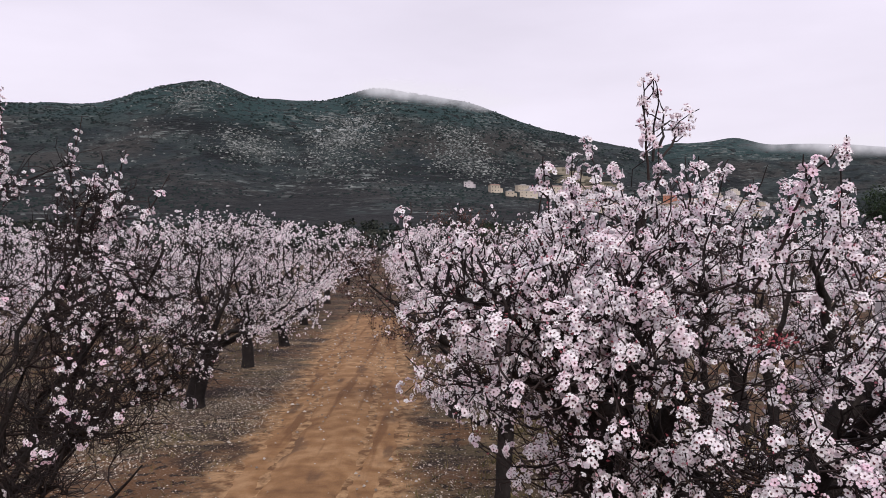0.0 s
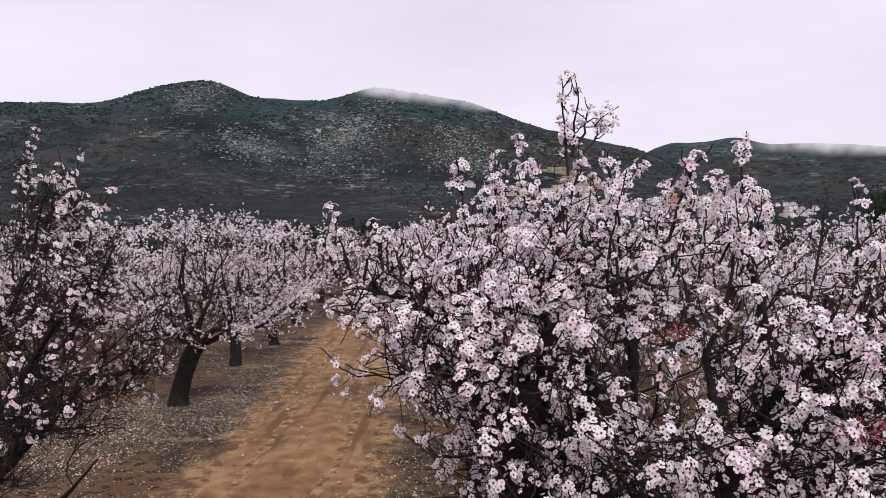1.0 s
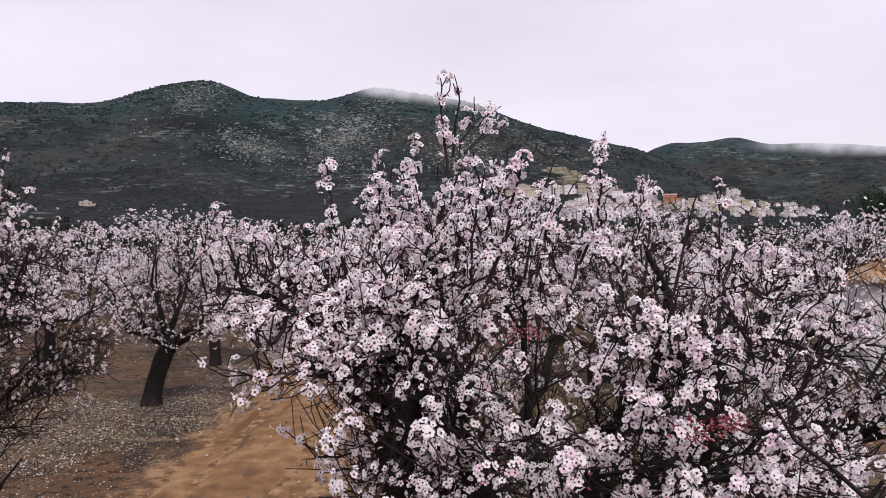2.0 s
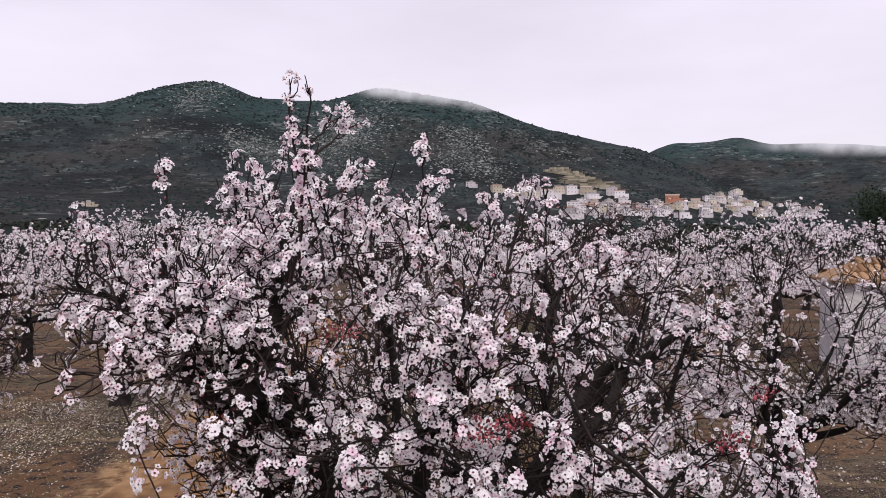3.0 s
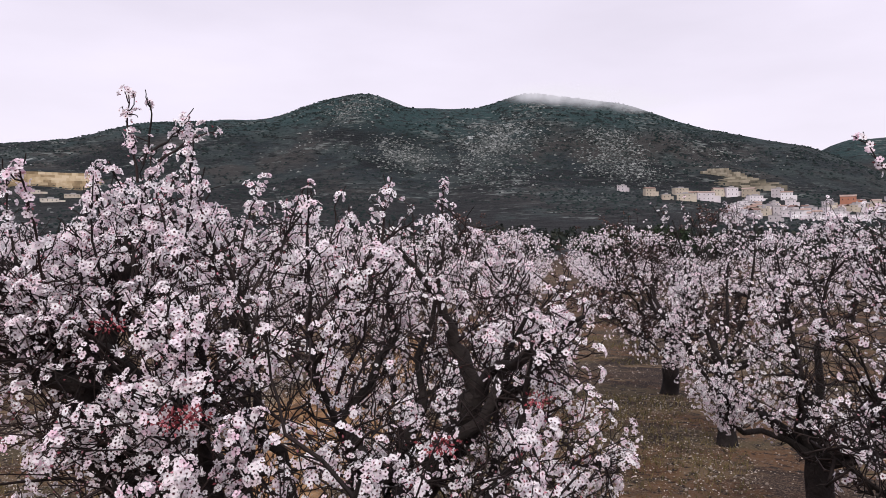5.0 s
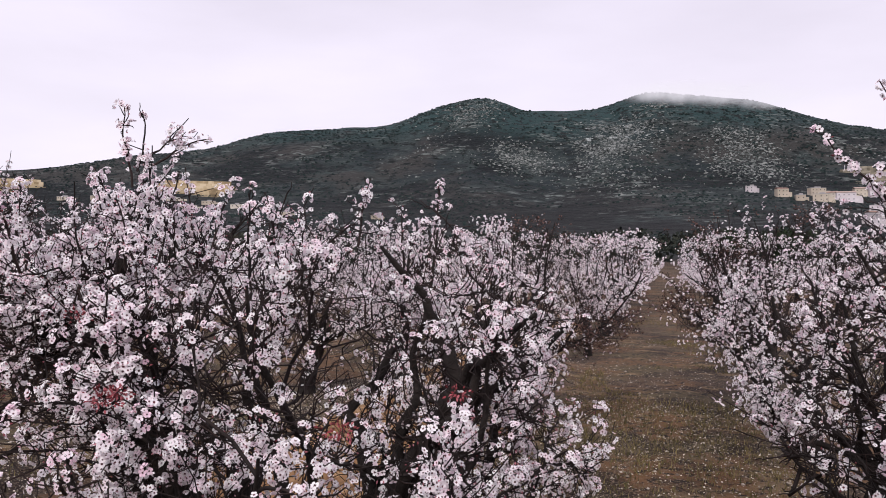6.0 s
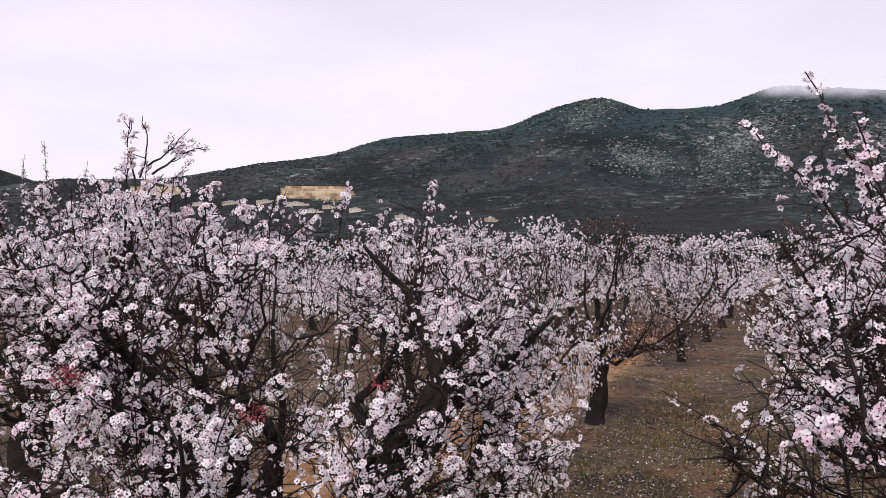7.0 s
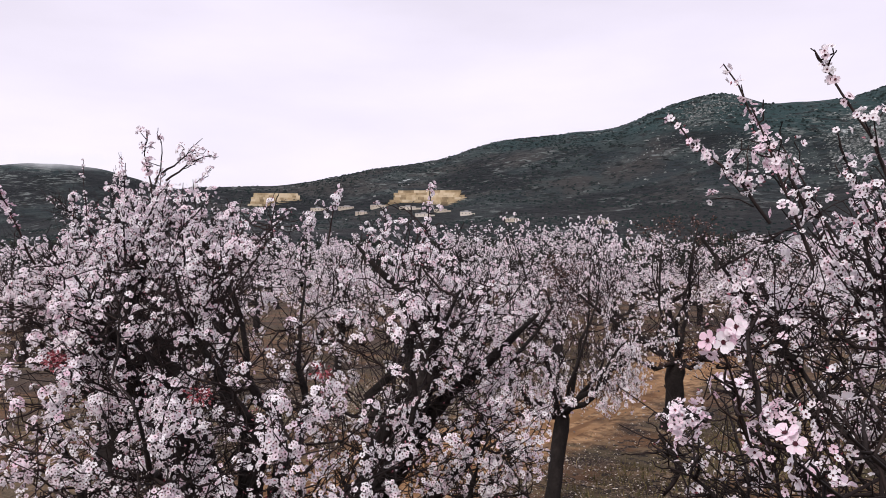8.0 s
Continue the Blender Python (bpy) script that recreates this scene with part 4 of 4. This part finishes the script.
    for c in range(-9, 12):
        for row in range(0, 12):
            y = 21.0 + 4.5 * row if abs(c) <= 2 else 8.0 + 4.5 * row + 0.6 * (c % 3)
            x = 0.4 + 4.5 * c - 0.06 * (y - 10)
            if abs(c) <= 2 and y < 24:
                continue
            if any((x - a) ** 2 + (y - b) ** 2 < 10 for a, b in rows + spots + [(4.9, 7.3), (-4.4, 13.0)]):
                continue
            az = math.degrees(math.atan2(x - 2.5, y))
            if az < -72 or az > 36 or math.hypot(x, y) > 62 or (abs(x - track_middle(y)) < 1.9 and y < 27):
                continue
            if math.hypot(x - 10.9, y - 16.9) < 3.4 or (7 < x < 14 and y < 15.5):
                continue
            if rng.random() < 0.06:
                continue
            spots.append((x + rng.normal() * 0.2, y + rng.normal() * 0.25))
    for i, (x, y) in enumerate(spots):
        k = i % 3
        m = pose(x, y, float(height(x, y)), 0, 0, rng.uniform(0, 360)) @ Matrix.Scale(rng.uniform(0.96, 1.14), 4)
        if k in placed:
            copy_thing(far[k], m)
        else:
            far[k].matrix_basis = m
            placed.add(k)


orchard()


# ---- litter, stones and weeds on the soil ----
def soil_stuff():
    rng = np.random.default_rng(23)

    def on_soil(n, x0, x1, y0, y1, near_track=None):
        x, y = rng.uniform(x0, x1, n), rng.uniform(y0, y1, n)
        d = np.abs(x - track_middle(y))
        keep = d > rng.uniform(0.95, 1.5, n) if near_track is None else d < near_track
        keep &= smooth_noise(x * 0.55, y * 0.55, 41, 3) + rng.uniform(-0.15, 0.15, n) > 0.42
        x, y = x[keep], y[keep]
        return np.stack([x, y, height(x, y)], 1)

    up = lambda n, s: np.tile((0, 0, 1.0), (n, 1)) + rng.normal(size=(n, 3)) * s
    leaf = np.array([(1, 0, 0), (0, 0.7, 0.15), (-1, 0, 0), (0, -0.7, 0.1)])
    p = np.vstack([on_soil(18000, -9, 9, 5, 25), on_soil(30000, -7, 5, 6, 15), on_soil(14000, -6.5, -2.6, 9, 17)]) + (0, 0, 0.012)
    v, f = scatter(leaf, np.array([(0, 1, 2), (0, 2, 3)]), p, up(len(p), 0.3), rng.uniform(0.007, 0.019, len(p)), rng)
    tagged(new("fallen_petals", mesh_of("fallen_petals", v, f, [LITTER])), "pale fallen petals strewn over the soil", "petals", kind="stuff")
    peb = np.array([(1, 0.1, -0.2), (0.1, 0.8, -0.2), (-0.9, 0.2, -0.2), (0, -0.9, -0.2), (0.1, 0, 0.6)])
    peb_f = np.array([(0, 1, 4), (1, 2, 4), (2, 3, 4), (3, 0, 4)])
    p = np.vstack([on_soil(9000, -9, 9, 5, 24), on_soil(2200, -4, 1, 5, 24, 1.0) + (0, 0, 0.04)])
    v, f = scatter(peb, peb_f, p, up(len(p), 0.15), rng.uniform(0.008, 0.035, len(p)) * rng.choice((0.7, 1, 1.4), len(p)), rng)
    tagged(new("pebbles", mesh_of("pebbles", v, f, [STONE])), "small grey and brown stones in the soil", "stones", kind="stuff")
    blade = np.array([(-0.08, 0, 0), (0.08, 0, 0), (0.25, 0.12, 1.0)])
    p = np.vstack([on_soil(16000, -11, 11, 5, 32), on_soil(9000, 0.5, 5, 6, 26)])
    w = smooth_noise(p[:, 0] * 0.3, p[:, 1] * 0.3, 61, 3) > 0.5
    p = np.repeat(p[w], 3, 0) + np.column_stack([rng.normal(size=(w.sum() * 3, 2)) * 0.03, np.zeros(w.sum() * 3)])
    v, f = scatter(blade, np.array([(0, 1, 2)]), p, up(len(p), 0.3), rng.uniform(0.03, 0.11, len(p)), rng)
    tagged(new("weeds", mesh_of("weeds", v, f, [GRASS])), "thin yellow-green weeds between the trees", "grass", kind="stuff")


soil_stuff()


# ---- the village and the quarries ----
def box(bm, x0, x1, y0, y1, z0, z1):
    vs = [bm.verts.new(c) for c in ((x0, y0, z0), (x1, y0, z0), (x1, y1, z0), (x0, y1, z0), (x0, y0, z1), (x1, y0, z1), (x1, y1, z1), (x0, y1, z1))]
    for q in ((0, 3, 2, 1), (4, 5, 6, 7), (0, 1, 5, 4), (1, 2, 6, 5), (2, 3, 7, 6), (3, 0, 4, 7)):
        bm.faces.new([vs[i] for i in q])


def part(name, bm, material, parent, label=""):
    me = bpy.data.meshes.new(name)
    bm.to_mesh(me)
    bm.free()
    me.materials.append(material)
    return piece(name, me, parent, label)


def house(label, at, turn, wide, deep, tall, wall_mat, roof_mat, gable, floors, cols):
    ob = tagged(new("house"), label=label, category="house", group="village houses")
    bm = bmesh.new()
    box(bm, -wide / 2, wide / 2, -deep / 2, deep / 2, -4.0, tall)
    box(bm, wide * 0.5 + 0.002, wide * 0.85, -deep * 0.35, deep * 0.4, -4.0, tall * 0.6)
    part("wall", bm, wall_mat, ob)
    bm = bmesh.new()
    e = 0.35
    if gable:
        h = deep * 0.2
        pts = [(-wide / 2 - e, -deep / 2 - e, tall), (wide / 2 + e, -deep / 2 - e, tall), (wide / 2 + e, 0, tall + h), (-wide / 2 - e, 0, tall + h),
               (-wide / 2 - e, deep / 2 + e, tall), (wide / 2 + e, deep / 2 + e, tall)]
        top = [bm.verts.new((x, y, z + 0.25)) for x, y, z in pts]
        low = [bm.verts.new((x, y, z + 0.004)) for x, y, z in pts]
        for q in ((0, 1, 2, 3), (3, 2, 5, 4)):
            bm.faces.new([top[i] for i in q])
            bm.faces.new([low[i] for i in reversed(q)])
        for a, b in ((0, 1), (1, 2), (2, 5), (5, 4), (4, 3), (3, 0)):
            bm.faces.new((top[b], top[a], low[a], low[b]))
    else:
        box(bm, -wide / 2 - 0.15, wide / 2 + 0.15, -deep / 2 - 0.15, deep / 2 + 0.15, tall + 0.004, tall + 0.5)
        box(bm, -wide * 0.1, wide * 0.25, -deep * 0.1, deep * 0.3, tall + 0.5, tall + 1.9)
    part("roof", bm, roof_mat, ob)
    for k in range(floors):
        for c in range(cols):
            x, z = (c + 0.5) / cols * wide - wide / 2, tall / floors * (k + 0.5)
            bm = bmesh.new()
            box(bm, x - 0.4, x + 0.4, -deep / 2 - 0.06, -deep / 2 + 0.02, z - 0.6, z + 0.6)
            part("window", bm, GLASS, ob)
    ob.matrix_basis = pose(*at, 0, 0, turn)
    return ob


def village():
    rng = np.random.default_rng(31)
    # scattered villas under the terraced knoll, then the white town
    # bearing, slope, width, height, kind
    spots = [(2.0, 0.070, 9, 6, 0), (4.0, 0.063, 12, 8, 1), (6.2, 0.064, 18, 7, 1), (6.5, 0.056, 15, 7, 1), (8.0, 0.055, 18, 9, 0), (8.8, 0.061, 12, 8, 1), (9.7, 0.060, 14, 10, 0),
             (10.9, 0.059, 14, 9, 1), (11.3, 0.052, 18, 7, 0), (12.8, 0.058, 12, 9, 0), (13.4, 0.054, 12, 8, 0), (5.2, 0.058, 9, 5, 1), (7.2, 0.059, 10, 6, 1)]
    for k in range(150):
        az = rng.uniform(9.5, 27.0)
        top = 0.046 + 0.014 * math.exp(-((az - 22.3) / 2.4) ** 2) - 0.006 * (az > 25)
        spots.append((az, rng.uniform(0.026, top), rng.uniform(6, 11), rng.uniform(4, 7), 0 if rng.random() < 0.85 else 1))
    taken = []
    for az, sl, wide, tall, kind in spots:
        x, y, z = on_slope(az, sl)
        if any((x - a) ** 2 + (y - b) ** 2 < 60 for a, b in taken):
            continue
        taken.append((x, y))
        gable = rng.random() < 0.3
        house("whitewashed village house on the slope" if kind == 0 else "cream rendered village house on the slope", (x, y, z), -az + rng.uniform(-40, 40), wide,
              rng.uniform(6, 9), tall, CREAM if kind else WHITEWASH, TERRACOTTA if gable else CONCRETE, gable, 2 if tall > 5.5 else 1, max(2, int(wide / 4)))
    x, y, z = on_slope(17.2, 0.043)
    house("orange rendered village house among white ones", (x, y, z), -17, 15, 10, 11, ORANGE, TERRACOTTA, True, 2, 3)
    # low white sheds by the quarries
    for az, sl, wide in ((-41.2, 0.062, 26), (-43.5, 0.064, 24), (-38.6, 0.058, 20), (-46.0, 0.062, 26), (-48.2, 0.060, 22), (-36.6, 0.054, 16), (-33.0, 0.044, 14), (-26.0, 0.040, 12), (-44.8, 0.055, 18), (-40.0, 0.052, 22)):
        x, y, z = on_slope(az, sl)
        house("low cream-walled shed at the foot of the hills", (x, y, z), -az + rng.uniform(-10, 10), wide * 0.8, 9, 3.2, CREAM, CONCRETE, False, 1, max(2, int(wide / 5)))


village()


def quarry(label, az, slope, wide, levels, rise, stone, taper=0.07, uneven=1.0):
    """Cut ledges of ochre stone stepping back up the slope."""
    rng = np.random.default_rng(int(abs(az) * 10))
    x, y, z = on_slope(az, slope)
    ob = tagged(new("stone_quarry"), label=label, category="quarry")
    for k in range(levels):
        w = wide * (1 - taper * k)
        n = 12
        off = rng.uniform(-0.03, 0.03) * wide
        for j in range(n):
            bm = bmesh.new()
            a, b = off - w / 2 + w * j / n, off - w / 2 + w * (j + 1) / n
            front = k * 7.0 + rng.uniform(-2.5, 2.5) * uneven
            box(bm, a, b - 0.02, front, 48, (k - 1) * rise - (3 if k == 0 else 0), k * rise + rng.uniform(-0.5, 0.5) * uneven + rise * 0.3)
            part("stone_face", bm, stone, ob)
    ob.matrix_basis = pose(x, y, z - 1.0, 0, 0, -az)
    return ob


quarry("stepped ochre stone quarry cut into the hill foot", -39.6, 0.068, 112, 7, 3.8, OCHRE, 0.035, 0.3)
quarry("smaller ochre stone quarry with stepped faces", -51.3, 0.068, 80, 6, 3.8, OCHRE, 0.035, 0.3)
quarry("tan terraced knoll above the village houses", 8.9, 0.072, 150, 12, 2.5, TERRACE, 0.075, 0.25)


# ---- the field hut ----
def field_hut(at, turn):
    ob = tagged(new("field_hut"), "small white plastered field hut with an ochre tiled roof", "hut")
    w, d, eave, ridge = 1.9, 1.9, 2.1, 2.48
    bm = bmesh.new()
    box(bm, -w / 2, w / 2, -d / 2, d / 2, -0.2, eave)
    part("wall", bm, PLASTER, ob, "stained white plaster")
    run, lift = d / 2 + 0.22, ridge - eave + 0.07
    slope = math.atan2(lift, run)
    length = math.hypot(run, lift)
    tile = bmesh.new()
    arc = [(math.cos(t) * 0.085, math.sin(t) * 0.06) for t in np.linspace(0, math.pi, 6)]
    near = [tile.verts.new((x, 0, z + 0.015)) for x, z in arc]
    far_end = [tile.verts.new((x * 0.85, 0.44, z * 0.85)) for x, z in arc]
    for k in range(5):
        tile.faces.new((near[k], near[k + 1], far_end[k + 1], far_end[k]))
    tile.faces.new(near)
    me = bpy.data.meshes.new("tile")
    tile.to_mesh(me)
    tile.free()
    me.materials.append(TILE)
    deck = bmesh.new()
    # hipped roof with a short ridge
    half, top = w / 2 + 0.15, 0.38
    rim = [(-half, -run, eave - 0.06), (half, -run, eave - 0.06), (half, run, eave - 0.06), (-half, run, eave - 0.06), (-top, 0, ridge + 0.01), (top, 0, ridge + 0.01)]
    under = [deck.verts.new(p) for p in rim]
    over = [deck.verts.new((x, y, z + 0.05)) for x, y, z in rim]
    for q in ((0, 1, 5, 4), (1, 2, 5), (2, 3, 4, 5), (3, 0, 4)):
        deck.faces.new([over[i] for i in q])
        deck.faces.new([under[i] for i in reversed(q)])
    for k in range(4):
        deck.faces.new((under[k], under[(k + 1) % 4], over[(k + 1) % 4], over[k]))
    dm = bpy.data.meshes.new("roof")
    deck.to_mesh(dm)
    deck.free()
    dm.materials.append(TILE)
    roof = piece("roof", dm, ob, "weathered ochre clay tiles")
    for s in (-1, 1):
        for row in range(3):
            u = row * 0.43
            reach = half - (half - top) * (u + 0.25) / length
            count = int(2 * reach / 0.16)
            for c in range(count):
                y = -run + u * math.cos(slope)
                t = piece("tile", me, roof)
                m = Matrix.Translation((-reach + 0.07 + c * (2 * reach - 0.14) / (count - 1), y, eave - 0.01 + u * math.sin(slope) + 0.012 * row)) @ Matrix.Rotation(slope, 4, "X")
                t.matrix_basis = (Matrix.Rotation(math.pi, 4, "Z") if s > 0 else Matrix.Identity(4)) @ m
    bm = bmesh.new()
    box(bm, 0.35, 1.05, -d / 2 - 0.05, -d / 2 - 0.004, 0.0, 1.6)
    part("door", bm, BARK, ob, "dark wooden door")
    ob.matrix_basis = pose(*at, 0, 0, turn)


field_hut((11.65, 17.1, float(height(11.65, 17.1))), -12)


# ---- dark evergreen at the orchard's edge ----
def evergreen(label, at, tall, wide, seed):
    rng = np.random.default_rng(seed)
    ob = tagged(new("evergreen_tree"), label=label, category="tree")
    tb = Tubes()
    tb.add(curve(np.array([0, 0, -0.2]), np.array([0.1, 0, tall * 0.4]), np.array([0, 0.1, tall * 0.85]), 8, rng, 0.05), np.linspace(0.22, 0.04, 8), 8)
    piece("trunk", tb.mesh("trunk", [BARK]), ob)
    n = 5200
    d = unit(rng.normal(size=(n, 3)))
    k = rng.random(n) ** 0.4
    lobe = 0.75 + 0.35 * np.sin(d[:, 0] * 5 + 1) * np.cos(d[:, 1] * 4 + d[:, 2] * 5)
    p = d * (k * lobe)[:, None] * (wide / 2, wide / 2, tall * 0.36) + (0, 0, tall * 0.6)
    leaf = np.array([(1, 0, 0), (0, 0.35, 0.1), (-1, 0, 0), (0, -0.35, -0.1)])
    v, f = scatter(leaf, np.array([(0, 1, 2), (0, 2, 3)]), p, rng.normal(size=(n, 3)), rng.uniform(0.1, 0.24, n), rng)
    piece("crown", mesh_of("crown", v, f, [PINE]), ob, "dense dark green foliage", "stuff")
    ob.matrix_basis = pose(*at, 0, 0, seed * 40)
    return ob


evergreen("tall dark green evergreen tree standing beyond the orchard", (56, 92, float(height(56, 92))), 10.5, 8.0, 3)
evergreen("dark green evergreen bush beyond the almond rows", (8.5, 62, 0.2), 4.6, 5.5, 4)
evergreen("dark green evergreen bush beyond the almond rows", (3.5, 66, 0.3), 4.4, 6.0, 6)


# ---- glowing sheets: mist on the summit, haze on the far ranges ----
def mist():
    mt = bpy.data.materials.new("mist")
    mt.use_nodes = True
    n, l = mt.node_tree.nodes, mt.node_tree.links
    n.remove(n["Principled BSDF"])
    tc = n.new("ShaderNodeTexCoord")
    gr, mp = n.new("ShaderNodeTexGradient"), n.new("ShaderNodeMapping")
    gr.gradient_type = "SPHERICAL"
    mp.inputs["Location"].default_value, mp.inputs["Scale"].default_value = (-1, -1, 0), (2, 2, 0)
    l.new(tc.outputs["UV"], mp.inputs[0])
    l.new(mp.outputs[0], gr.inputs[0])
    nz = n.new("ShaderNodeTexNoise")
    nz.inputs["Scale"].default_value, nz.inputs["Detail"].default_value = 0.03, 6
    l.new(tc.outputs["Object"], nz.inputs[0])
    mu = n.new("ShaderNodeMath")
    mu.operation = "MULTIPLY"
    l.new(gr.outputs["Fac"], mu.inputs[0])
    l.new(nz.outputs[0], mu.inputs[1])
    mr = n.new("ShaderNodeMapRange")
    mr.interpolation_type = "SMOOTHSTEP"
    mr.inputs[1].default_value, mr.inputs[2].default_value, mr.inputs[4].default_value = 0.03, 0.55, 0.7
    l.new(mu.outputs[0], mr.inputs[0])
    # the sheets emit the sky's colour in place of daylight on the cloud
    tr, em, ms = n.new("ShaderNodeBsdfTransparent"), n.new("ShaderNodeEmission"), n.new("ShaderNodeMixShader")
    em.inputs[0].default_value = (0.90, 0.86, 0.95, 1)
    l.new(mr.outputs[0], ms.inputs[0])
    l.new(tr.outputs[0], ms.inputs[1])
    l.new(em.outputs[0], ms.inputs[2])
    l.new(ms.outputs[0], n["Material Output"].inputs[0])
    # the sheets at 28, 31.5 and -66.5 stand in for haze before far ranges
    for az, sl, wide, tall, back in ((-4.9, 0.206, 150, 46, 0), (-2.6, 0.203, 180, 50, -12), (0.4, 0.197, 200, 48, -24), (3.6, 0.186, 160, 40, -30), (28.0, 0.117, 300, 36, 0), (31.5, 0.110, 300, 40, -20), (-66.5, 0.118, 300, 36, -40)):
        bm = bmesh.new()
        uv = bm.loops.layers.uv.new("UVMap")
        quad = [bm.verts.new(c) for c in ((-wide / 2, 0, -tall / 2), (wide / 2, 0, -tall / 2), (wide / 2, 0, tall / 2), (-wide / 2, 0, tall / 2))]
        face = bm.faces.new(quad)
        for lp, c in zip(face.loops, ((0, 0), (1, 0), (1, 1), (0, 1))):
            lp[uv].uv = c
        me = bpy.data.meshes.new("low_cloud")
        bm.to_mesh(me)
        bm.free()
        me.materials.append(mt)
        ob = tagged(new("low_cloud", me), "thin glowing white sheet of cloud and haze over the hill crest", "cloud", kind="stuff")
        r = 1180 + back
        ob.matrix_basis = pose(r * math.sin(radians(az)), r * math.cos(radians(az)), 3 + r * sl, 0, 0, -az)
        ob.visible_shadow = False


mist()
